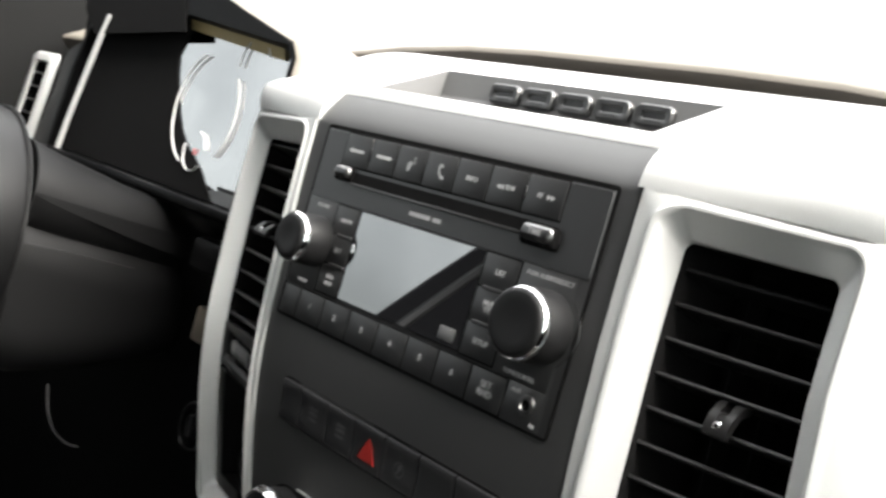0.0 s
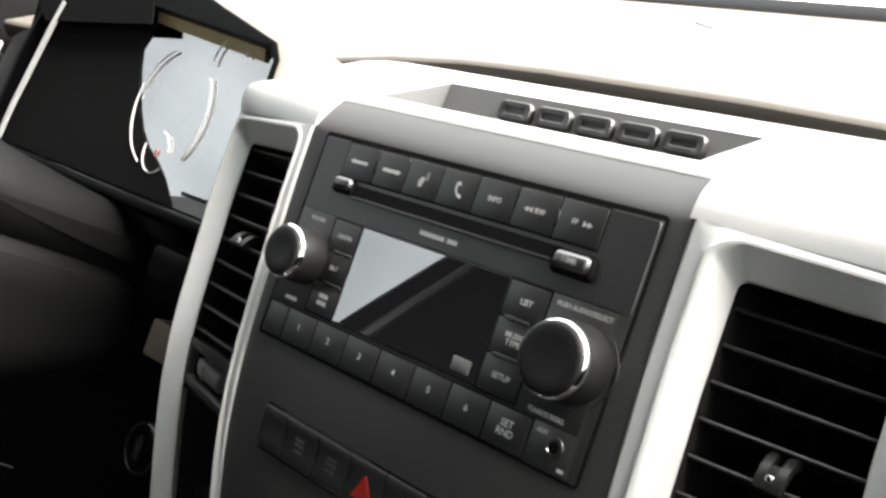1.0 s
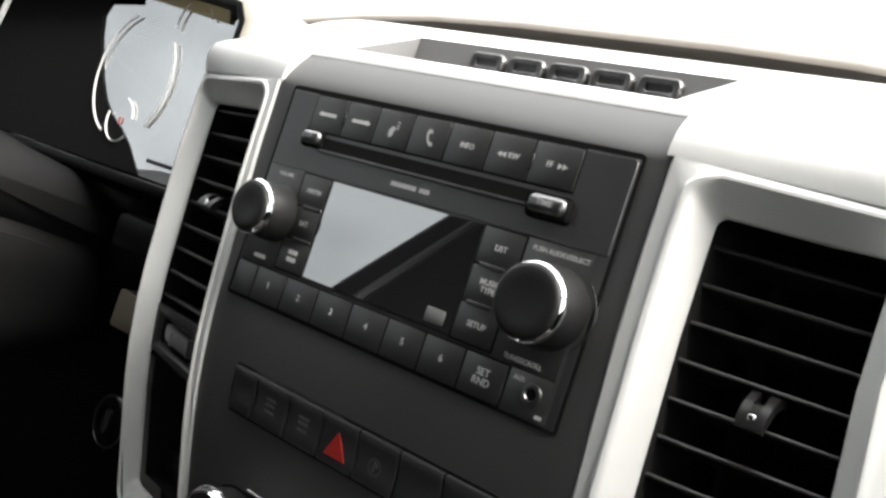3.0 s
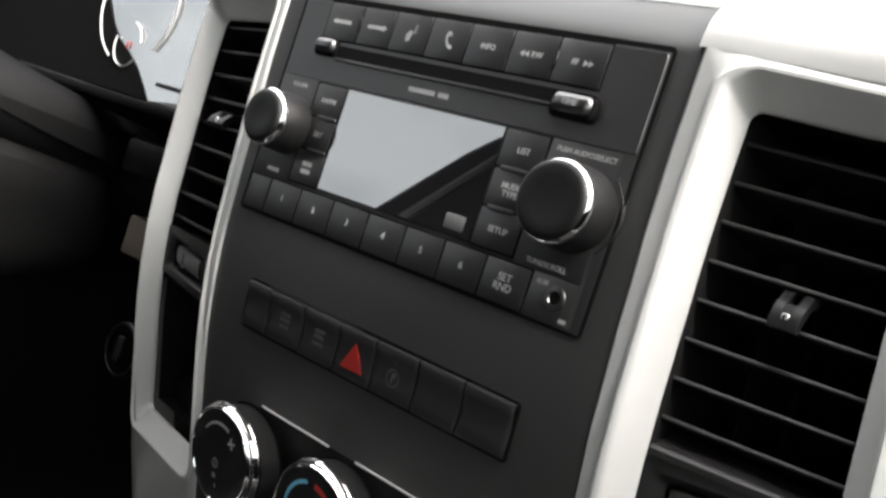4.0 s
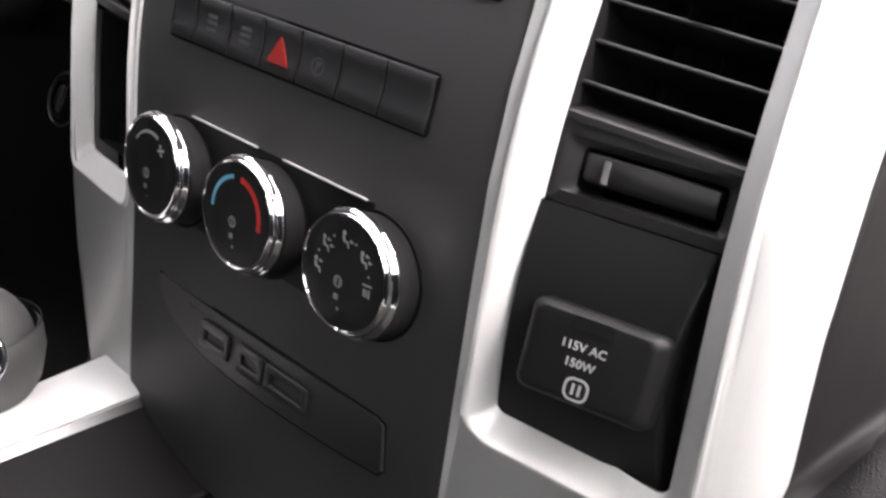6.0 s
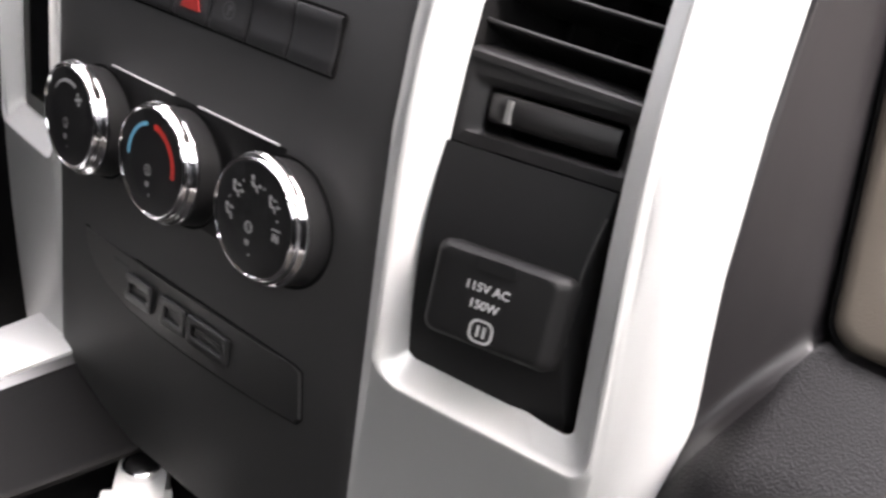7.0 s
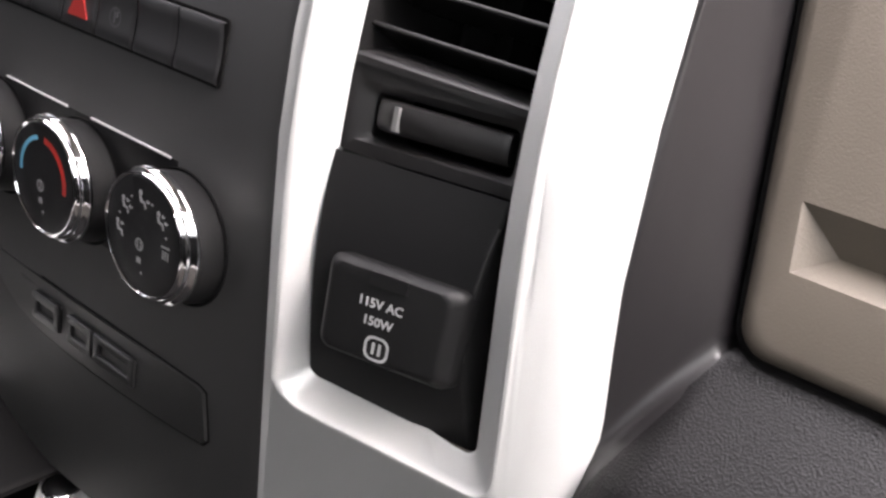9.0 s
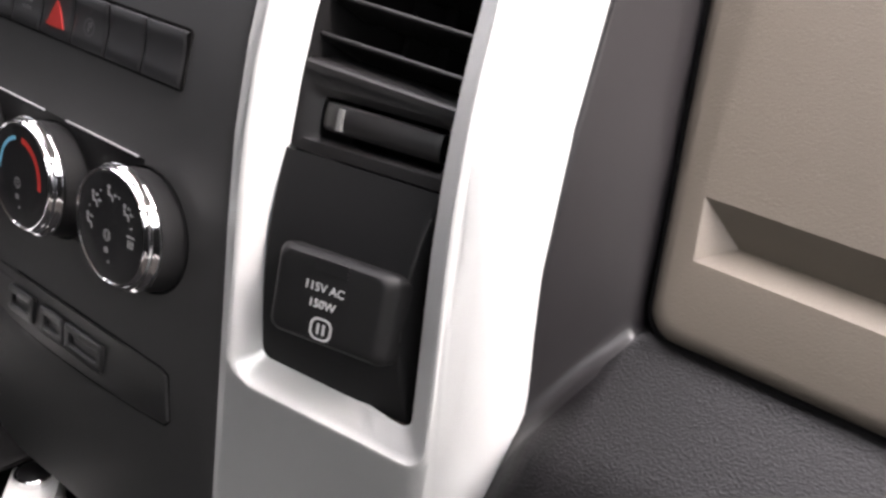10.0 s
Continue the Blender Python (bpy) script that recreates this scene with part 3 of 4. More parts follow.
        if i < 6:
            words(str(i + 1), 4.0, (a + b) / 2, -1.0, -92, k)
        else:
            words("SET\nRND", 4.0, (a + b) / 2, -1.0, -92.5, k)
    key(t, -94, -79, -100.6, -84.6, -0.8)
    # knob fields
    part("knob_field", box(-94.0, -69.3, -0.5, 1.4, -84.2, -37.4, 0.3), RADIO_GREY, t)
    part("knob_field", box(59.8, 89.6, -0.5, 1.4, -84.2, -37.4, 0.3), RADIO_GREY, t)
    part("jack_field", box(70.3, 89.6, -0.5, 1.4, -100.6, -84.6, 0.3), RADIO_GREY, t)
    bm = sheet(lambda u, v: (89.6 + u * 4.6, -0.5 + 1.6 * u * u, -2 - v * 98), [0, 0.5, 1], [i / 6 for i in range(7)])
    part("side_bevel", bm, RADIO_GREY, t)
    for cx, cz, r in ((-78.5, -59.5, 13.2), (78.8, -60, 15.2)):
        part("knob_collar", lathe([(r + 3.2, 0.4), (r + 2.4, -0.4), (r + 0.4, 0.3)], cx, cz, cap=False), BLACK, t, drape=True)
        k, y = knob(t, cx, cz, r + 0.2, r - 1.6, 19)
        part("knob_face", lathe([(r - 1.4, y + 1.8), (r - 1.7, y + 0.9), (r - 2.4, y + 0.2), (r - 3.6, y - 0.2), (r - 7, y + 0.1), (3, y + 0.5), (0.5, y + 0.55)], cx, cz), RUBBER, k, "matt dished knob face", drape=True)
    words("PUSH AUDIO/SELECT", 2.7, 75.5, -0.52, -40.6, t, PRINT_DIM, wide=1.0)
    words("TUNE/SCROLL", 2.7, 74, -0.52, -81.6, t, PRINT_DIM)
    words("VOLUME", 2.6, -81, -0.52, -40.6, t, PRINT_DIM)
    bar_print(-85, -77, -81.4, -79.6, -0.52, t)
    words("AUX", 2.5, 75, -0.52, -87.5, t, PRINT_DIM)
    part("jack_ring", lathe([(4.3, -0.4), (4.0, -1.3), (2.6, -1.4), (2.1, -0.6)], 82, -91.5, 32, cap=False), SATIN, t, "metal rim of the audio socket")
    part("jack_hole", lathe([(2.3, -0.75), (0.3, -0.75)], 82, -91.5, 24), VOID, t)
    bar_print(86, 89, -99, -97.6, -0.52, t)
    return t


radio()


# ---- switch bank ----
def switch_bank():
    t = thing("switch_bank", (0, 4, -151), "row of dark rocker switches with a red hazard triangle", "switch")
    part("switch_well", prism(rounded(-75.6, 82, -152.6, -129.8, 2.2, 4, 6), 0.1, 6, 0.3), VOID, t, drape=True)
    cuts = [-74.6, -56.6, -33.2, -11.2, 11.0, 34.1, 57.2, 80.9]
    for i, (a, b) in enumerate(zip(cuts, cuts[1:])):
        rows = [(-151.6, 0.6), (-151.4, -0.6), (-150.2, -1.2), (-146, -0.7), (-141, -0.5), (-136, -1.0), (-132.4, -1.8), (-131.4, -1.4), (-131.0, 0.4)]
        us = [0, 0.03, 0.1, 0.5, 0.9, 0.97, 1]
        sw = part("switch", sheet(lambda u, k, a=a, b=b: (a + 0.35 + u * (b - a - 0.7), rows[k][1] + (0.5 if u in (0, 1) else 0.1 if u in (0.03, 0.97) else 0), rows[k][0]), us, range(len(rows))), SWITCH, t, "blank dark switch" if i in (0, 5, 6) else "", drape=True)
        c = (a + b) / 2
        if i == 3:
            tri = [(c - 6.3, -147.4), (c + 6.3, -147.4), (c + 0.2, -136.6), (c - 0.2, -136.6)]
            part("hazard_triangle", prism(tri, -1.35, -0.4), TRIANGLE, sw, "red hazard warning triangle", drape=True, smooth=False)
        elif i == 4:
            bm = lathe([(3.6, -0.82), (2.9, -0.82)], c, -142.6, 24, cap=False)
            box(c - 0.9, c - 0.3, -0.84, -0.6, -144.6, -140.6, bm=bm)
            box(c - 0.3, c + 1.3, -0.84, -0.6, -142.6, -140.6, bm=bm)
            lathe([(0.6, -0.95), (0.1, -0.95)], c, -136.4, 10, bm=bm)
            part("icon", bm, PRINT_MUTED, sw, "faint round symbol", drape=True, smooth=False)
        elif i in (1, 2):
            for z in (-138.5, -141.0, -144.0):
                bar_print(c - 3.2, c + 3.2, z - 0.7, z + 0.7, -0.75, sw, PRINT_MUTED)
    return t


switch_bank()


# ---- climate controls ----
def climate():
    t = thing("climate_controls", (0, 14, -234), "three black climate knobs with chrome rings in a dark band", "climate control")
    cz = -208.6
    part("band", box(-52, 64, 0.2, 6, -230.5, -182.0, 0.8, 2), SMOOTH, t, "black band behind the knobs", drape=True)
    for x0, x1 in ((-50.5, -5.2), (11.2, 60.0)):
        part("band_edge", box(x0, x1, -0.4, 1, -182.6, -181.8, 0.25, 1), SILVER, t, "thin bright edge line", drape=True)
    for n, cx in enumerate((-56.5, 6.0, 68.8)):
        # cavity black on the collar stands in for the shadow round the knob
        part("knob_collar", lathe([(25.2, 1.2), (24.6, -0.1), (23.6, 0.6)], cx, cz, 64, cap=False), VOID, t, drape=True)
        k, y = knob(t, cx, cz, 23.6, 22.9, 17.8, foot=0.5, cone=True)
        part("knob_face", lathe([(20.9, y + 0.9), (20.2, y + 0.4), (12, y + 0.3), (0.5, y + 0.3)], cx, cz, 64), BLACK, k, "black dial face with printed symbols", drape=True)
        yf = y + 0.27

        def arc(r0, r1, a0, a1, steps=18):
            bm = bmesh.new()
            rows = [[bm.verts.new((cx + r * math.sin(radians(a0 + (a1 - a0) * i / steps)), yf - 0.05, cz + r * math.cos(radians(a0 + (a1 - a0) * i / steps)))) for i in range(steps + 1)] for r in (r0, r1)]
            for i in range(steps):
                bm.faces.new((rows[0][i], rows[0][i + 1], rows[1][i + 1], rows[1][i]))
            return bm

        def sitter(x, z, low, high):
            """A seated figure with air blown at its head, its feet or both."""
            bm = lathe([(0.95, yf - 0.05), (0.1, yf - 0.05)], x - 0.9, z + 1.9, 10)
            for pts in ([(-1.7, 0.8), (-0.5, 0.8), (0.1, -1.0), (-0.9, -1.4)], [(-0.9, -1.4), (0.1, -0.6), (1.7, -0.7), (1.7, -1.4)], [(1.0, -1.3), (1.8, -1.2), (2.3, -2.9), (1.6, -2.9)]):
                prism([(x + a, z + b) for a, b in pts], yf - 0.06, yf, bm=bm)
            for on_now, a, b in ((high, 0.5, 1.6), (low, 2.2, -0.2)):
                if on_now:
                    prism([(x + a, z + b), (x + a + 1.0, z + b + 0.9), (x + a + 1.0, z + b + 0.25), (x + a + 2.2, z + b + 0.25), (x + a + 2.2, z + b - 0.25), (x + a + 1.0, z + b - 0.25), (x + a + 1.0, z + b - 0.9)], yf - 0.06, yf, bm=bm)
            return bm
        if n == 0:
            bm = bmesh.new()
            wedge = [[bm.verts.new((cx + r * math.sin(radians(a)), yf - 0.05, cz + r * math.cos(radians(a)))) for a in range(-52, 25, 4)] for r in (14.2, 15.0)]
            for i, v in enumerate(wedge[1]):
                v.co.x += (v.co.x - cx) * 0.0035 * i
                v.co.z += (v.co.z - cz) * 0.0035 * i
            for i in range(len(wedge[0]) - 1):
                bm.faces.new((wedge[0][i], wedge[0][i + 1], wedge[1][i + 1], wedge[1][i]))
            part("fan_arc", bm, PRINT_DIM, k, "grey wedge of the fan scale", drape=True, smooth=False)
            bm = lathe([(0.7, yf - 0.05), (0.1, yf - 0.05)], cx + 8.8, cz + 9.2, 8)
            for a in (20, 110, 200, 290):
                c2, s2 = math.cos(radians(a)), math.sin(radians(a))
                prism([(cx + 8.8 + p * c2 - q * s2, cz + 9.2 + p * s2 + q * c2) for p, q in ((0.5, -0.2), (2.3, -0.9), (2.6, 0.4), (0.5, 0.4))], yf - 0.06, yf, bm=bm)
            part("icon", bm, PRINT, k, "small fan symbol", drape=True, smooth=False)
        if n == 1:
            part("cold_arc", arc(14.1, 15.7, -93, -12), BLUE, k, "blue cold arc", drape=True, smooth=False)
            part("warm_arc", arc(13.6, 16.0, 5, 98), RED, k, "red warm arc", drape=True, smooth=False)
        if n == 2:
            for a, low, high in ((-94, False, True), (-51, True, True), (-3, True, False), (46, True, True)):
                part("icon", sitter(cx + 13.2 * math.sin(radians(a)), cz + 13.2 * math.cos(radians(a)), low, high), PRINT_DIM, k, drape=True, smooth=False)
            bm = bmesh.new()
            for j in range(3):
                box(cx + 11.6 + j * 1.3, cx + 12.2 + j * 1.3, yf - 0.06, yf, cz - 3.6, cz - 0.6, bm=bm)
            prism([(cx + 10.6, cz + 0.2), (cx + 15.6, cz + 0.6), (cx + 15.0, cz + 1.2), (cx + 11.0, cz + 0.9)], yf - 0.06, yf, bm=bm)
            part("icon", bm, PRINT_DIM, k, drape=True, smooth=False)
            for a in (-72, -28, 21, 73):
                part("dot", lathe([(0.5, yf - 0.05), (0.1, yf - 0.05)], cx + 13.8 * math.sin(radians(a)), cz + 13.8 * math.cos(radians(a)), 8), PRINT_DIM, k, drape=True, smooth=False)
        # function symbol in the middle of the dial, with a lamp mark under it
        bm = lathe([(2.3, yf - 0.05), (1.6, yf - 0.05)], cx - 1.4, cz - 3.4, 20, cap=False)
        for dx in (-0.9, 0.9) if n == 2 else (0.0,):
            box(cx - 1.7 + dx, cx - 1.1 + dx, yf - 0.06, yf, cz - 4.7, cz - 2.1, bm=bm)
        part("icon", bm, PRINT_FAINT, k, drape=True, smooth=False)
        bar_print(cx - 2.6, cx - 0.4, cz - 10.2, cz - 8.2, yf, k, PRINT_FAINT)
        bar_print(cx - 0.2, cx + 0.7, cz - 13.8, cz - 12.9, yf, k, PRINT_FAINT)
    return t


climate()


# ---- air vents in the ears ----
def vent(side):
    t = thing("air_vent", (side * 154, 60, -156), "black slatted air vent set in silver trim", "air vent", "centre air vents")
    x0, x1 = 121.4, 187.2

    bm = bmesh.new()
    loft([[ear_at(side, x, z, d) for x, z in [(x0, -12.3), (x1, -12.3)] + [(x1, -12.3 - 24 * i) for i in range(1, 7)] + [(x0, -12.3 - 24 * i) for i in range(6, 0, -1)]] for d in (9.6, 62)], cap_last=True, bm=bm)
    part("duct", bm, VOID, t, "black vent duct")
    zs = [-22.2 - 13.55 * i for i in range(8)] if side > 0 else [-15.5 - 13.35 * i for i in range(9)]
    for z in zs:
        prof = [(0, 0.2), (0.4, 0.75), (1.4, 0.9), (22, -3.4), (22, -4.8), (1.2, -0.9), (0.2, -0.5)]
        loops = [[ear_at(side, x, z + h, (15 if side > 0 else 12) + y) for y, h in prof] for x in (x0, 137, 154, 170, x1)]
        part("vane", loft(loops, cap_first=True, cap_last=True), VANE, t)
    for x in (137, 154, 171):
        part("rear_vane", loft([[ear_at(side, x + a, z, d) for a, d in ((-0.7, 40), (0.7, 40), (0.7, 56), (-0.7, 56))] for z in (-16, -70, -126)], cap_first=True, cap_last=True), VOID, t)
    cx, cz = (154.5, -70.0) if side > 0 else (157, -66)
    cx, y, _ = ear_at(side, cx, cz)
    cx, y = abs(cx), y - (2 if side > 0 else 6)

    def sx(x):
        return side * x
    ramp = [(24, 6.5), (17, 5.5), (12, 0.5), (10.0, -4.0), (10.2, -7.0), (12, -7.6), (14, -4), (18, 1), (24, 3)]
    bm = bmesh.new()
    if side < 0:
        ramp = [(24, 6.0), (17, 4.5), (13, 1.0), (11.5, -2.0), (12.5, -4.0), (15, -3.5), (18, 0), (24, 2)]
    for xa, xb in ((-6.2, -2.4), (2.4, 6.2)) if side < 0 else ((-4.9, -1.7), (1.7, 4.9)):
        loft([[(sx(cx) + x, y + py, cz + pz) for py, pz in ramp] for x in (xa, xb)], cap_first=True, cap_last=True, bm=bm)
    loft([[(sx(cx) + x, y + py, cz + pz) for py, pz in (((13.2, 1.5), (10.1, -4.2), (10.3, -6.9), (12, -7.5), (15, -3), (16, 2)) if side > 0 else ((13, 0.5), (11.6, -2), (12.4, -3.8), (15, -3.3), (17, -1), (16, 1)))] for x in (-2.5, 2.5)], cap_first=True, cap_last=True, bm=bm)
    tab = part("slider", bm, VANE, t, "small sliding vane clip")
    part("slider_cap", box(sx(cx) - 1.5, sx(cx) + 1.5, y + (9.9 if side > 0 else 12.0), y + 15, cz - (4.2 if side > 0 else 3.4), cz + (-1.4 if side > 0 else 1.6), 0.9, 3), CHROME, tab, "bright chrome spot on the clip")
    # thumb wheel in its block
    hole = rounded(129.8, 180.0, -150.5, -136.0, 2, 4, 6)
    rim = rounded(x0, x1, -156, -129, 1, 4, 6)
    mid = rounded(124.5, 183.5, -152, -133.5, 2, 4, 6)
    out = 11.5 if side > 0 else 10.0

    def tilt(x, z):
        return z + 1.0 + 0.055 * (x - 154) * (z < -130)
    loops = [[ear_at(side, x, tilt(x, z), out + d) for x, z in ring] for ring, d in ((rim, 15), (rim, 0), (mid, 0), (hole, 2.5), (hole, 21))]
    part("wheel_block", loft(loops), VANE, t, "black block round the thumb wheel")
    if side > 0:
        # sloping sill over the block, with a dark gap before it
        prof = ((10.6, -129.5), (10.6, -127.2), (11.4, -126.2), (13, -125.6), (26, -122.6), (27, -123.4), (27, -129.5))
        part("vent_sill", loft([[ear_at(side, x, z, d) for d, z in prof] for x in (x0 + 0.6, 0.5 * (x0 + x1), x1 - 0.6)], cap_first=True, cap_last=True), VANE, t, "dark sloping sill under the vanes")
    loops = []
    lo, hi = (131.6, 177.8) if side > 0 else (146.0, 174.0)
    for x, k in ((134.2, 0.55), (135.2, 0.85), (136.6, 1.0), (139.4, 1.0), (140.2, 1.0), (141, 1.0), (155, 1.0), (174.6, 1.0), (176.0, 0.85), (176.8, 0.55)):
        shape = [(26, -4.9), (18.2, -4.9), (17.0, -4.2), (16.2, -2.5), (15.9, 0), (16.1, 2.8), (16.7, 4.3), (18.0, 4.9), (26, 4.9)]
        x = lo + (x - 134.2) / 42.6 * (hi - lo)
        # the wheel's front stands out most at its mark and falls back to both ends
        bulge = 0 if side < 0 else 3.2 * ((x - lo) / 9.0 if x < lo + 9 else 1 - (x - lo - 9) / (hi - lo - 9))
        loops.append([ear_at(side, x, (-141.4 if side > 0 else -142.0) + h * (0.9 + 0.1 * k) + 0.055 * (x - 154), out + 2.5 + (d - 17.5) * (k if d < 17.5 else 1) - (bulge if d < 19 else 0)) for d, h in shape])
    wheel = part("thumb_wheel", loft(loops, cap_first=True, cap_last=True), VANE if side > 0 else POCKET, t, "black thumb wheel" if side > 0 else "grey thumb wheel")
    mark = lo + 9.6 if side > 0 else 165.0
    part("wheel_mark", loft([[ear_at(side, mark + a, z, out + d) for a, d in ((-0.8, 2.5), (-0.8, -2.8 if side > 0 else 0.4), (0.8, -2.8 if side > 0 else 0.4), (0.8, 2.5))] for z in (-146.0, -138.6)], cap_first=True, cap_last=True), POCKET, wheel, "pale setting mark")
    return t


vent(1)
vent(-1)


# ---- socket panel below the passenger's vent ----
def outlet():
    t = thing("power_outlet", (160, 40, -230), "black hinged power outlet cover in a curved panel", "power outlet")
    x0, x1 = 121.4, 187.2

    def panel(u, v):
        x, z = x0 + u * (x1 - x0), -156.5 - v * 78.5
        edge = 0.955 - 0.10 * math.sin(math.pi * min(1, v * 0.9))
        fall = max(0.0, (u - edge) / 0.05)
        z += (1 - v) * (1.0 + 0.055 * (x - 154))
        return ear_at(1, x, z, 9.5 - 4.5 * math.sin(math.pi * min(1, v * 0.9)) + 9 * min(1.0, fall) * min(1.0, v * 6))
    part("outlet_panel", sheet(panel, [0, 0.02] + [i / 12 for i in range(1, 10)] + [0.755 + i * 0.0125 for i in range(19)] + [1], [i / 14 for i in range(15)]), BLACK, t, "smooth dark curved panel")
    rim = []
    for i in range(3, 19):
        v = i / 28
        x, y, z = panel(0.953 - 0.10 * math.sin(math.pi * min(1, v * 0.9)), v)
        rim.append((x, y + 0.2, z))
    # lighter grey than the panel: the edge's highlight is put into its colour
    part("panel_edge", tube(rim, 0.45, 8), KNOB_GREY, t, "rounded edge of the panel, paler to give its highlight")
    cx, cz = 154.6, -202.3

    def cover_at(x, z, y):
        """x and z from the cover's middle, y behind the ear's face; the cover leans a little less than the panel."""
        px, py, pz = ear_at(1, cx + x, cz, y - 5.0)
        return (px, py - 0.20 * z, pz + z + 0.07 * x)

    def ring(w, h, r, y):
        return [cover_at(x, z + 0.9, y) for x, z in rounded(-w, w, -h, h, r)]
    cover = part("outlet_cover", loft([ring(23.4, 16.4, 4, 14), ring(23.4, 16.4, 4, 5.4), ring(23.0, 16.0, 4, 4.6), ring(21.0, 14.9, 3.6, 2.5), ring(20.2, 14.3, 3.4, 1.8), ring(19.0, 13.4, 3.0, 1.6)], cap_last=True), RUBBER, t, "black flip cover marked 115V AC 150W")
    for text, z, size in (("115V AC", 5.2, 4.2), ("150W", -0.6, 4.2)):
        w = words(text, size, 0, 0, 0, cover, PRINT, drape=False)
        base = root_base(cover)
        for v in w.data.vertices:
            p = v.co * 1000 + base
            v.co = (Vector(cover_at(-1.7 + p.x, z + p.z, 1.55 + p.y)) - base) * 0.001

    def on(x, z):
        return cover_at(-0.6 + x, z - 3.9, 1.5)
    loops = [[on(x * f, -5.2 + z * f) for x, z in rounded(-4.3, 4.3, -4.1, 4.1, 3.0)] for f in (1.0, 0.80)]
    bm = loft(loops)
    for x in (-1.6, 0.6):
        bm.faces.new([bm.verts.new(on(*p)) for p in ((x, -7.2), (x + 1.0, -7.2), (x + 1.0, -3.2), (x, -3.2))])
    part("socket_icon", bm, PRINT, cover, "white socket icon", smooth=False)
    # shallow finger notch in the top edge of the cover
    bm = loft([[cover_at(x, z, d) for x, d in ((-6.5, 1.2), (6.5, 1.2), (5.5, 3.2), (-5.5, 3.2))] for z in (15.4, 11.0)], cap_first=True, cap_last=True)
    part("finger_notch", bm, BLACK, cover)
    return t


outlet()


def cubby():
    t = thing("storage_cubby", (-154, 60, -231), "dark open cubby below the driver-side vent", "cubby")
    bm = bmesh.new()
    pts = [(x, -156.5) for x in (187, 121.5)] + [(121.5, z) for z in (-180, -205, -224.5)] + [(187, z) for z in (-224.5, -205, -180)]
    loft([[ear_at(-1, x, z, d) for x, z in pts] for d in (14, 70)], cap_last=True, bm=bm)
    part("cubby_liner", bm, BLACK, t)
    part("cubby_lip", loft([[ear_at(-1, x, z, d) for z, d in ((-224, 26), (-212, 26), (-210, 28), (-210, 34), (-224, 34))] for x in (122, 154, 186)], cap_first=True, cap_last=True), BLACK, t)
    return t


cubby()


# ---- dash pad, glove box and the dark dash body ----
def glove_edge(z):
    """The slanting edge of the glove box beside the stack."""
    return max(219.0, 243.5 - 0.195 * (z + 168))


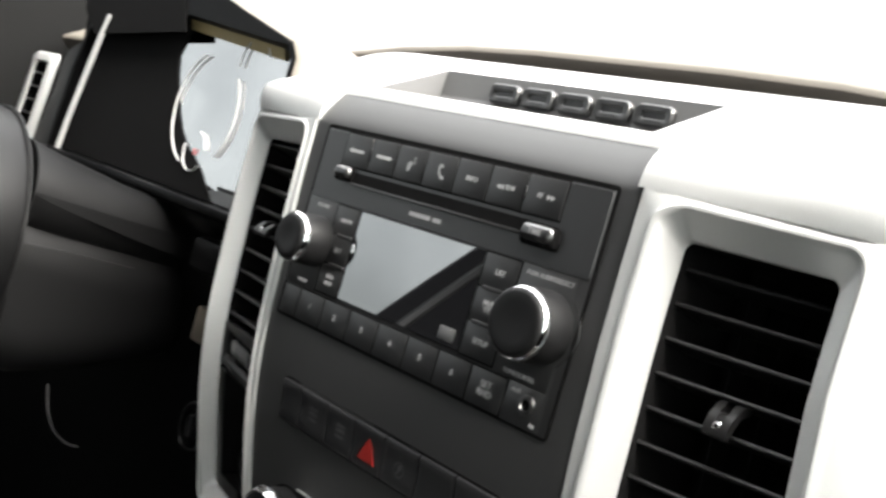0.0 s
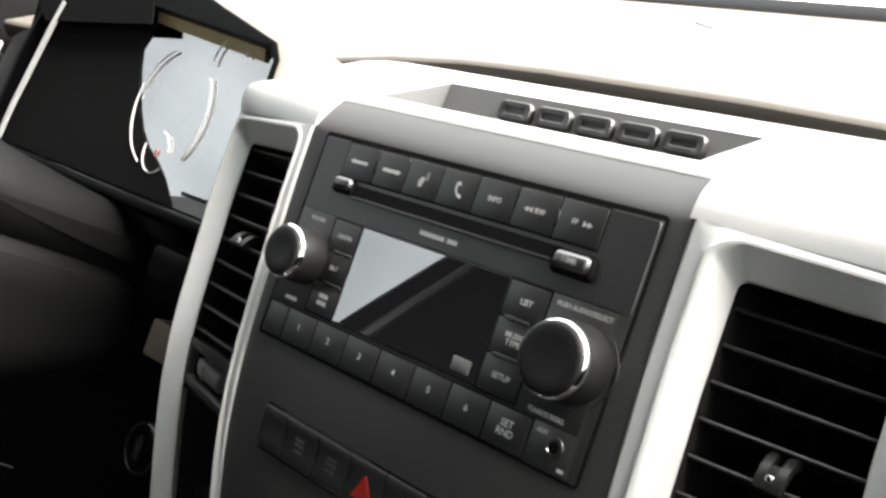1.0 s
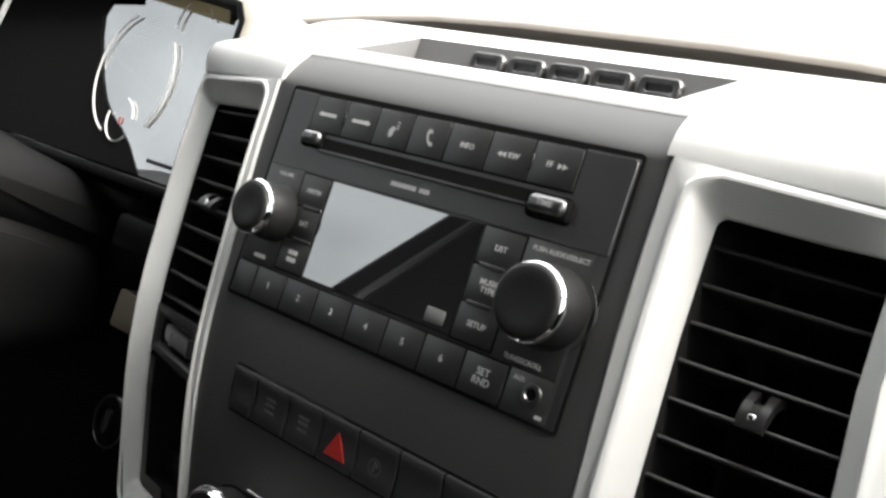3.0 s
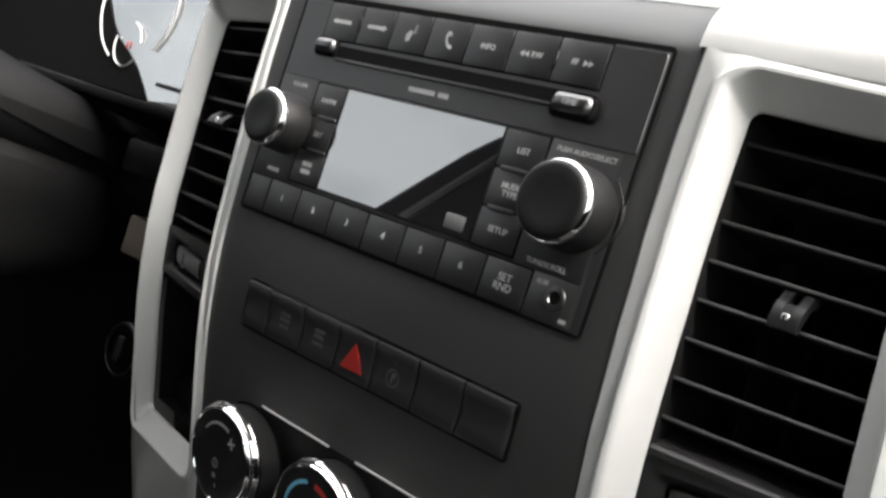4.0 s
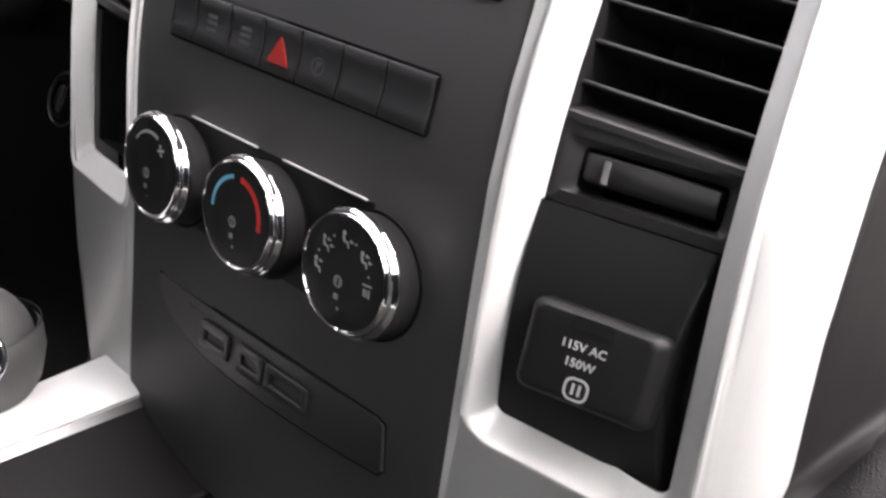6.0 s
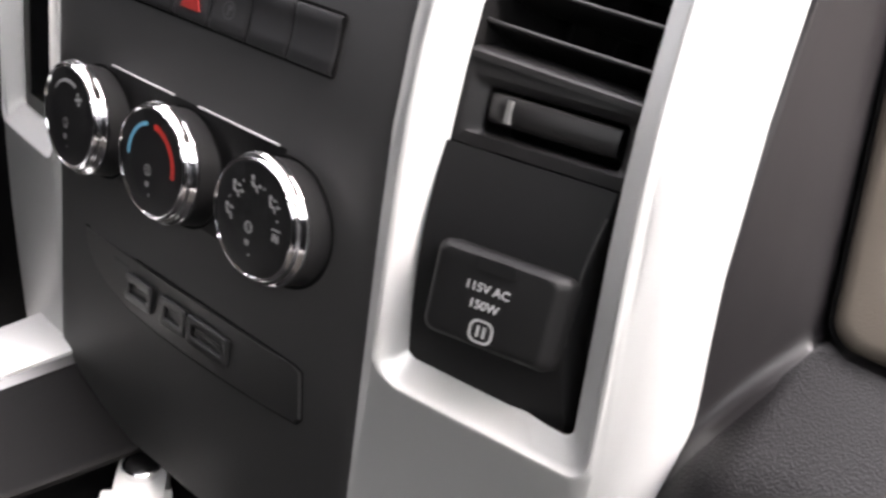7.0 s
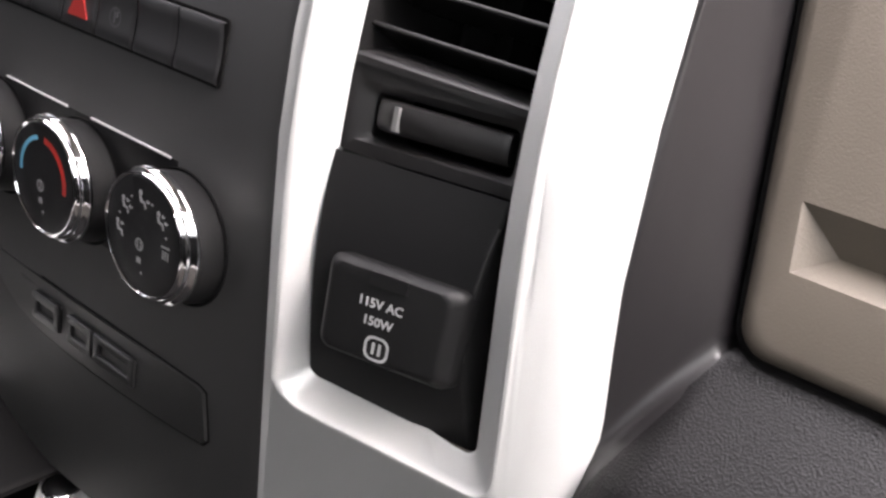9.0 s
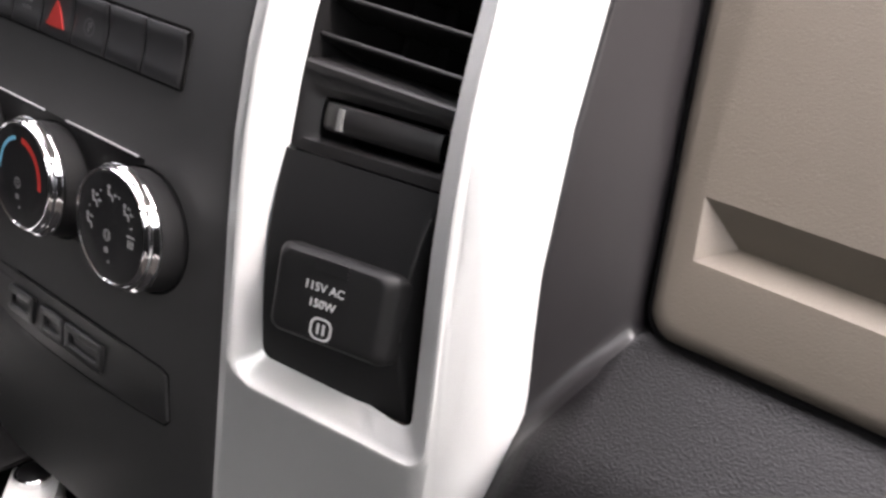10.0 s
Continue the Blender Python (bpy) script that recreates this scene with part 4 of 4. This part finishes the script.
def dash():
    t = thing("dashboard_pad", (0, 330, -400), "pale beige padded dashboard top over dark lower dash", "dashboard")
    # pad: world-level shelf behind the hood, running to the windscreen
    def sag(x, y):
        return -0.00045 * max(0.0, abs(x) - 60) ** 2 * max(0.0, 1 - max(0.0, y - 105) / 90) if abs(x) < 330 else -33 * max(0.0, 1 - max(0.0, y - 105) / 90)
    prof = [(150, 44), (132, 50), (118, 57), (109, 63.4), (104, 68.4), (101.2, 72.2), (100.2, 74.6), (100.3, 76.8), (101.6, 78.8), (104.5, 80.4), (109, 81.8), (117, 84.0), (124, 86.0), (135, 89.2), (150, 94.5), (220, 124), (330, 181), (480, 259), (566, 304), (590, 300), (590, 200)]
    xs = [-745, -700, -600, -500, -400, -300, -240, -180, -120, -60, 0, 60, 120, 180, 240, 300, 400, 500, 600, 700, 745]
    part("pad", sheet(lambda x, k: (x, prof[k][0], prof[k][1] + sag(x, prof[k][0])), xs, range(6, len(prof))), PAD, t, "pale beige padded dash top")
    # underside of the lip: darker colour stands in for its shade
    part("pad_underside", sheet(lambda x, k: (x, prof[k][0], prof[k][1] + sag(x, prof[k][0])), xs, range(7)), LIP_SHADE, t, "underside of the pad's lip, its shade put into the brown")
    part("pad_gap", box(-230, 230, 93, 119, 20, 44), BLACK, t)
    part("vent_mark", tube([(-184, 437, 236.9), (-154, 414, 224.8)], 1.6, 8), BLACK, t, "small dark defroster slot")
    part("windscreen_band", box(-700, 700, 560, 564, 301, 316, 1.2, 2), BLACK, t, "black rubber band at the foot of the windscreen")
    def padz(y):
        return 93 + (y - 150) * 0.5161 if y < 220 else 124 + (y - 220) * 0.5182 if y < 330 else 181 + (y - 330) * 0.52
    # demister outlet let into the pad under the windscreen
    corner = [(22, 432), (26, 425), (40, 422), (250, 422), (250, 552), (-30, 552), (-40, 545)]
    part("demister_rim", tube([(x, y, padz(y) + 0.6) for x, y in corner], 1.6, 8, True), POCKET, t, "grey rim of the demister outlet")
    for i in range(9):
        y = 440 + 12 * i
        x0 = 30 - (y - 432) * 0.55
        part("demister_slat", tube([(x0 + 14, y, padz(y) + 0.4), (236, y, padz(y) + 0.4)], 2.0, 6), BLACK, t)
    # dark body to the passenger's side: a flank beside the silver trim, a ledge under the glove box
    def flank(z):
        return ear_y(1, 206, z) + 22

    def crease(x):
        a = min(1.0, max(0.0, (x - 223) / 23))
        return -241 + 60 * a

    def body(x, v):
        zc, a = crease(x), min(1.0, max(0.0, (x - 219) / 25))
        z = zc + (60 - zc) * (1 - v) if v <= 1 else zc - (v - 1) * 200
        yf = (1 - a) * flank(max(z, -225)) + a * (88 - 0.05 * (z + 180))
        yl = 84 - 0.78 * (-178 - z) if z > -226 else 46.6 - 0.25 * (-226 - z)
        yl = max(yl, 40.0) + 20 * (1 - a) ** 2 + max(0.0, -z - 280) * 0.2
        k = 9.0  # fillet
        h = max(0.0, min(1.0, 0.5 + 0.5 * (yl - yf) / k))
        y = yl * (1 - h) + yf * h - k * h * (1 - h)
        if z > -176:
            y += 30 * min(1.0, max(0.0, (x - 240.5) / 5))
        slant = glove_edge(max(z, -172)) - 244.3
        return (x + slant * min(1.0, max(0.0, (x - 211) / 30)), y, z)
    vs = [0, 0.2, 0.4, 0.6, 0.75, 0.82, 0.87, 0.90, 0.92, 0.94, 0.955, 0.97, 0.985, 1.0, 1.015, 1.03, 1.045, 1.06, 1.08, 1.1, 1.13, 1.16, 1.2, 1.25, 1.3, 1.5, 2.2]
    cols = [200, 205, 209, 212] + [215 + 1.25 * i for i in range(32)] + [258, 265, 280, 300, 340, 420, 520, 620, 745]
    low = part("lower_dash", sheet(body, cols, vs), FLANK, t, "dark grained lower dash")
    low.data.materials.append(DASH)
    for f in low.data.polygons:  # the ledge below the crease has the coarser grain
        c = f.center * 1000 + Vector((0, 330, -400))
        f.material_index = 1 if c.z < crease(c.x) + 3 + 8 * min(1.0, max(0.0, (c.x - 236) / 8)) else 0
    low.data.set_sharp_from_angle(angle=radians(60))
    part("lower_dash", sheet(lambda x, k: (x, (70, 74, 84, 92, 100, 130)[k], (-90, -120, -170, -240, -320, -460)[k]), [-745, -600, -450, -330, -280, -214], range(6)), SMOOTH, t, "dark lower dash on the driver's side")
    return t


dash()


def glove_box():
    t = thing("glove_box", (420, 75, -180), "tan glove box door with a recessed pull", "glove box")
    zb, xr, zt = -177.5, 640, 70

    def door_y(z):
        return 80 + 0.05 * (z + 150)

    def ring(d, dy, r):
        out = []
        for x, z in rounded(242 + d, xr - d, zb + d, zt - d, r):
            out.append((x + (glove_edge(z) - 242) * (xr - x) / (xr - 242), door_y(z) + dy, z))
        return out
    # grooved pull: a V let into the door, ending in a sloped cheek
    pull = [(248.4, -128.0), (560, -128.0), (565, -149), (252.6, -149)]
    outer = [ring(0, 16, 9), ring(0, 6, 9), ring(0.8, 3, 9), ring(3, 0.6, 8), ring(6, 0, 8)]
    bm = loft(outer)
    last = [v for v in bm.verts][-len(outer[0]):]
    hole = [bm.verts.new((x, door_y(z), z)) for x, z in pull]
    n = len(last)
    # fan the door's face from its border to the corners of the pull
    q = n // 4
    starts = [0, q, 2 * q, 3 * q]  # top right, bottom right, bottom left, top left
    order = [hole[1], hole[2], hole[3], hole[0]]
    for c in range(4):
        i0 = (starts[c] + 4) % n
        i1 = (starts[(c + 1) % 4] + 4) % n
        span = (i1 - i0) % n
        a, b2 = order[c], order[(c + 1) % 4]
        bm.faces.new([last[(i0 + i) % n] for i in range(span + 1)] + [b2, a])
    door = part("door", bm, TAN, t, "tan grained glove box door")
    bm = bmesh.new()
    h = [bm.verts.new((x, door_y(z), z)) for x, z in pull]
    d0 = bm.verts.new((262.5, door_y(-141) + 9, -141))
    d1 = bm.verts.new((552, door_y(-141) + 9, -141))
    for f in ((h[0], h[1], d1, d0), (h[3], d0, d1, h[2]), (h[0], d0, h[3]), (h[1], h[2], d1)):
        bm.faces.new(f)
    part("pull", bm, TAN, door, "grooved finger pull", smooth=False)
    part("door_gap", loft([ring(-1.3, 14, 10), ring(-1.3, 4.5, 10), ring(1, 4.5, 9)]), VOID, t, "dark shut line round the door")
    return t


glove_box()


# ---- driver's side: column, wheel, cluster, far vent ----
def steering():
    t = thing("steering_column", (-400, 20, -215), "dark grey steering column shroud with a parting line", "steering column", shift=(9, 0, 4))

    def half(rows):
        loops = []
        for y, w, zt, zb in rows:
            pts = rounded(-w, w, zb, zt, 34, 8, 10)
            loops.append([(-400 + x, y, z) for x, z in pts])
        return loft(loops, cap_first=True, cap_last=True)
    part("upper_shroud", half(((112, 62, -88, -140), (70, 70, -84, -136), (20, 76, -76, -132), (-30, 80, -66, -128), (-54, 80, -60, -126))), SHROUD, t, "dark upper shroud")
    part("lower_shroud", half(((112, 60, -124, -196), (70, 68, -118, -206), (20, 75, -112, -216), (-30, 79, -108, -222), (-54, 79, -104, -220))), SHROUD, t, "dark lower shroud")
    part("parting_seam", tube([(-319.5, -52, -126.2), (-321, -20, -127.5), (-325, 30, -131)], 0.5, 6), RUBBER, t)
    part("knee_panel_edge", tube([(-347, 2, -228), (-333, 0, -243), (-317, 0, -251), (-295, 0, -252), (-283, 3, -250)], 0.7, 8), RADIO_GREY, t, "thin pale curved panel edge")
    w = thing("steering_wheel", (-400, -60, -250), "dark padded hub of the steering wheel", "steering wheel", shift=(9, 0, 4))
    part("hub", lathe([(78, -57), (84, -60), (88, -80), (86, -110), (70, -132), (30, -140), (1, -141)], -390, -130, 48), SHROUD, w, "dark padded hub")
    part("hub_edge", tube([(-390 + 85.5 * math.cos(radians(a)), -60, -130 + 85.5 * math.sin(radians(a))) for a in range(0, 360, 8)], 1.2, 8, True), RUBBER, w, "thin grey edge of the hub")


steering()


def cluster():
    t = thing("instrument_cluster", (-400, 70, -76), "instrument cluster behind a clear glossy lens", "instrument cluster", shift=(13, 0, 6))
    # bowl and visor
    arch = [(-238, -72), (-238, 34), (-246, 44), (-262, 48), (-314, 61), (-354, 72), (-410, 79), (-480, 78), (-540, 62), (-566, 36), (-578, 0), (-586, -74)]
    cx, cz = -405, -5

    def grow(d, y):
        return [(x + d * (x - cx) / 160, y, z + d * (z - cz) / 70) for x, z in arch]
    low = [(x, min(z, 45 + 0.10 * max(0, -262 - x)) if z > 40 else z) for x, z in arch]

    def under(y):
        return [(x, y, z) for x, z in low]
    part("visor_cover", loft([grow(14, 110), grow(12, 70), grow(10, 56), grow(8.2, 51.5), grow(5.6, 49.2)], closed=False), PAD, t, "pale padded cover of the visor")
    part("visor", loft([grow(5.6, 49.2), grow(4.5, 48.6), [(x, 49, z + 2) for x, z in low], under(55), under(60), under(84)], closed=False), SMOOTH, t, "dark visor round the cluster")
    bm = bmesh.new()
    bm.faces.new([bm.verts.new((x, 84, z)) for x, z in arch])
    part("dial_plate", bm, BLACK, t, "dark plate behind the dials")
    part("sill", box(-590, -225, 44, 70, -80, -73.5, 1.5), SMOOTH, t, "dark sill under the lens")
    part("sill_edge", tube([(-450, 44, -73), (-360, 46, -74), (-240, 50, -76)], 0.9, 6), SATIN, t, "thin bright line along the sill")
    for gx, gz, r, name, spans in ((-347, -9, 45.5, "tachometer", ((112, 248), (-44, 38))), (-297, 32, 18.2, "fuel_gauge", ((108, 192), (18, 62))), (-346, -40, 15.6, "small_gauge", ((165, 320), (10, 80)))):
        g = part(name, lathe([(r - 1, 72), (0.5, 72)], gx, gz, 40), DIAL, t, "grey dial face")
        for a0, a1 in spans:
            w = (1.1 if a0 < 0 else 0.7) if r > 40 else 0.4
            bm = bmesh.new()
            rows = [[bm.verts.new((gx + q * math.cos(radians(a0 + (a1 - a0) * i / 30)), y, gz + q * math.sin(radians(a0 + (a1 - a0) * i / 30)))) for i in range(31)] for q, y in ((r + 0.2, 59.9), (r, 58.8), (r - w, 58.6), (r - w - 0.3, 59.9))]
            for m in range(3):
                for i in range(30):
                    bm.faces.new((rows[m][i], rows[m][i + 1], rows[m + 1][i + 1], rows[m + 1][i]))
            part("ring", bm, WHITE, g, "bright thin ring")
        if r > 18:
            continue
        part("needle", box(gx - 0.9, gx + 0.9, 59.2, 59.9, gz - r * 0.2, gz + 2, 0.3, 1), RED, g, "red needle")
    lens = part("lens", sheet(lambda u, v: (-238 - u * 346, 60.5 + 1.5 * v, -72 + v * (106 + 44 * math.sin(math.pi * min(1, max(0, u * 0.95 + 0.05))))), [i / 20 for i in range(21)], [i / 8 for i in range(9)]), CLEAR, t, "clear glossy lens")
    if lens.data.polygons[0].normal.y > 0:
        lens.data.flip_normals()
    lens.visible_shadow = False
    part("visor_liner", sheet(lambda x, k: (x, (57.5, 59.5, 60)[k], 45 + (-262 - x) * 0.10 - (0.2, 5.0, 8)[k]), [-402, -370, -340, -314, -290, -262], range(3)), STRAW, t, "straw-coloured band under the visor")
    part("lens_mark", box(-299, -274, 58.8, 59.6, -62.0, -59.4, 0.2, 1), BLACK, t, "small black mark")
    # dark reflection in the lens, added as a sheet between dials and outer trim
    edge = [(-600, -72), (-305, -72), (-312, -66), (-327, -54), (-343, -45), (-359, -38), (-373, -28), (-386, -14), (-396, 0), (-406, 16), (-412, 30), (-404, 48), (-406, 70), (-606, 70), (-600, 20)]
    part("dark_reflection", prism(edge, 59.9, 62), VOID, t, "black sheet for the dark reflection in the lens", smooth=False)
    # black block standing in for the top of the steering wheel's rim
    part("rim_block", prism([(-388, 46), (-398, 70), (-404, 100), (-600, 100), (-585, 56), (-552, 34), (-470, 40)], 48, 49), VOID, t, "black block standing in for the wheel rim", smooth=False)
    # silver edge lines and grey flank towards the far vent
    part("outer_trim", tube([(-528, 48, 52), (-536, 48, 31), (-547, 48, -8), (-556, 48, -40), (-563, 48, -76)], 2.4, 8), SILVER, t, "pale curved trim line")
    part("flank", sheet(lambda u, v: (-562 - 108 * u + 26 * v, 63 + 3 * u * u, -82 + v * (138 - 38 * u)), [0, 0.25, 0.5, 0.75, 1], [i / 6 for i in range(7)]), CHARCOAL, t, "dark grey flank")
    return t


cluster()


def far_vent():
    t = thing("side_vent", (-700, 70, -80), "slim black air vent in silver trim by the driver's door", "air vent", shift=(20, 0, 4))

    def ring(x0, x1, z0, z1, y, lean=0.16):
        return [(x + lean * z, y, z) for x, z in rounded(x0, x1, z0, z1, 6, 5, 5)]
    part("surround", loft([ring(-724, -670, -84, 14, 67), ring(-724, -670, -84, 14, 64), ring(-722.5, -671.5, -82, 12, 61.5), ring(-712, -676, -77, 5, 60), ring(-711, -677, -76, 4, 62)]), SILVER, t, "satin silver surround")
    part("duct", loft([ring(-711, -677, -76, 4, 61.9), ring(-711, -677, -76, 4, 84)], cap_last=True), VOID, t)
    for i in range(5):
        z = -8 - i * 14
        part("vane", box(-710 + 0.16 * z, -678 + 0.16 * z, 61.6, 80, z - 0.9, z + 0.9, 0.5), VANE, t)
    return t


far_vent()


def lower_left():
    k = thing("ignition_switch", (-262, 70, -240), "black round ignition switch on the dark lower dash", "ignition")
    part("barrel", lathe([(17, 86), (17, 72), (15, 69), (12, 68.5), (12, 71), (9, 70), (0.5, 69.5)], -250, -219, 36), SMOOTH, k, "black ribbed barrel")
    part("ring", tube([(-250 + 16.5 * math.cos(radians(a)), 70, -219 + 16.5 * math.sin(radians(a))) for a in range(0, 360, 10)], 0.7, 6, True), RADIO_GREY, k, "thin grey rim of the switch")
    part("key_slot", box(-252.5, -247.5, 66.5, 70, -227, -211, 1.2, 2), SWITCH, k, "raised turning bar")
    b = thing("dash_switch_block", (-285, 70, -172), "small grey-brown block at the dash edge", "switch")
    part("housing", box(-270, -227, 60, 96, -162, -137, 2.0), TAN, b, "grey-brown plastic housing")
    part("cap", box(-280, -232, 48, 86, -113, -90, 4), SMOOTH, b, "dark cap")


lower_left()


# ---- console at the foot of the stack ----
def console():
    t = thing("centre_console", (-60, 0, -400), "dark floor console with a silver edge strip", "console")

    def run(x, d, h):
        """d: towards the seats, h: upwards, in the cab's level."""
        c, s2 = math.cos(radians(LEAN)), math.sin(radians(LEAN))
        return (x, 62 - d * c - h * s2, -329 - d * s2 + h * c)
    def lathe_level(place, cx, cd, prof):
        return loft([[place(cx + r * math.cos(2 * math.pi * i / 32), cd + r * 1.12 * math.sin(2 * math.pi * i / 32), h) for i in range(32)] for r, h in prof])
    part("edge_strip", loft([[run(x, d, h) for x, h in ((-80 - d * 0.04, -0.6), (-81 - d * 0.04, -10), (-126, -12), (-125 + d * 0.06, -1.5), (-120 + d * 0.06, 0), (-84 - d * 0.04, 0.4))] for d in (3, 40, 100, 200, 330)], cap_first=True, cap_last=True), SILVER, t, "satin silver edge strip")
    part("edge_lip", loft([[run(x, d, h) for x, h in ((-79.4 - d * 0.04, -2.2), (-79.4 - d * 0.04, -14), (-75 - d * 0.04, -15), (-75 - d * 0.04, -5.0))] for d in (4, 100, 330)], cap_first=True, cap_last=True), SATIN, t)
    # grey shelf beside the strip, its free edge curving away from the stack
    def shelf(u, d):
        w = min(u, 1.0)
        x1 = -12.5 - 0.05 * max(0.0, d) - 0.0004 * max(0.0, d) ** 2
        x = -75 - d * 0.04 + w * (x1 + 75)
        return run(x - 6 * max(0.0, u - 1.1) * 10, d, -5.0 - 14 * w - (1.2 * ((w - 0.95) / 0.05) ** 2 if w > 0.95 else 0) - (2.4 if u > 1.05 else 0))
    part("shelf", sheet(shelf, [0, 0.25, 0.5, 0.75, 0.9, 0.95, 0.97, 0.985, 1, 1.1, 1.2], [-14, -5, 5, 20, 40, 60, 80, 110, 160, 240, 330]), FLOOR_TRIM, t, "dark grey shelf beside the strip")
    part("tray", loft([[run(x, d, h) for x, h in ((-76, -62), (-74, -64), (150, -64), (150, -90), (-76, -90))] for d in (-30, 100, 330)], cap_first=True, cap_last=True), VOID, t, "black tray")
    s2 = thing("gear_selector", (-140, -40, -360), "grey gear selector knob with a chrome button", "gear lever")
    bm = bmesh.new()
    bmesh.ops.create_uvsphere(bm, u_segments=36, v_segments=24, radius=1)
    for v in bm.verts:
        v.co = Vector(run(-133 + v.co.x * 28, 72 + v.co.y * 31, 26 + v.co.z * 32))
    part("knob", bm, KNOB_GREY, s2, "rounded grey knob")
    part("knob_seam", lathe_level(run, -131, 72, ((29.6, 39.2), (30.3, 38.6), (29.6, 38.0))), RUBBER, s2)
    part("knob_band", lathe_level(run, -131, 72, ((28.2, 37), (30.4, 34), (31.0, 22), (28.6, 8), (22, -4), (14, -8))), KNOB_GREY, s2, "grey foot of the knob")
    part("collar", tube([run(-131, 72, -14), run(-131, 72, 0)], 14, 20), SMOOTH, s2)
    face = Vector((0.85, -0.49, 0.20)).normalized()
    mid = Vector(run(-131, 72, 26)) + face * 29.5
    side_a = face.cross(Vector((0, 0, 1))).normalized()
    side_b = face.cross(side_a)
    part("button_ring", tube([mid + 14.5 * (side_a * math.cos(radians(g)) + side_b * math.sin(radians(g))) for g in range(0, 360, 10)], 2.4, 10, True), CHROME, s2, "chrome ring of the button")
    part("button", loft([[mid + face * f + r * (side_a * math.cos(radians(g)) + side_b * math.sin(radians(g))) for g in range(0, 360, 15)] for r, f in ((13.5, -2), (12.5, 0.5), (8, 1.6), (1, 2))], cap_last=True), GLOSS, s2, "glossy dark button")
    p = thing("push_button", (0, 20, -352), "black push button with a chrome rim on a white plate", "button")

    def plate(w, deep, h):
        """A point across w and towards the seat by deep from the middle of the plate."""
        return run(-21.7 + 0.66 * w + 0.75 * deep, 8.6 - 0.75 * w + 0.66 * deep, h - 26.8)
    outline = [(x, z) for x, z in rounded(-12, 12, 0, 34, 2.5, 5, 3)]
    part("plate", loft([[plate(x, z, h) for x, z in outline] for h in (-42, -9, -8.2)], cap_last=True), WHITE, p, "small white plate")

    part("plate_foot", loft([[plate(x, z, h) for x, z in rounded(-17, 15.5, 22, 44, 1.5, 5, 3)] for h in (-42, -10.2, -9.4)], cap_last=True), WHITE, p, "wider foot of the white plate")

    def disc(r, h):
        return [plate(r * math.cos(2 * math.pi * i / 32), 9.6 + r * math.sin(2 * math.pi * i / 32), h - 8) for i in range(32)]
    part("bezel", loft([disc(9.2, 0.0), disc(9.4, 4.0), disc(8.8, 4.8), disc(7.9, 4.4)]), CHROME, p, "chrome rim")
    part("cap", loft([disc(8.0, 3.6), disc(7.7, 4.8), disc(6.6, 5.4), disc(4, 5.8), disc(0.4, 5.9)], cap_last=True), BLACK, p, "black domed cap")


console()
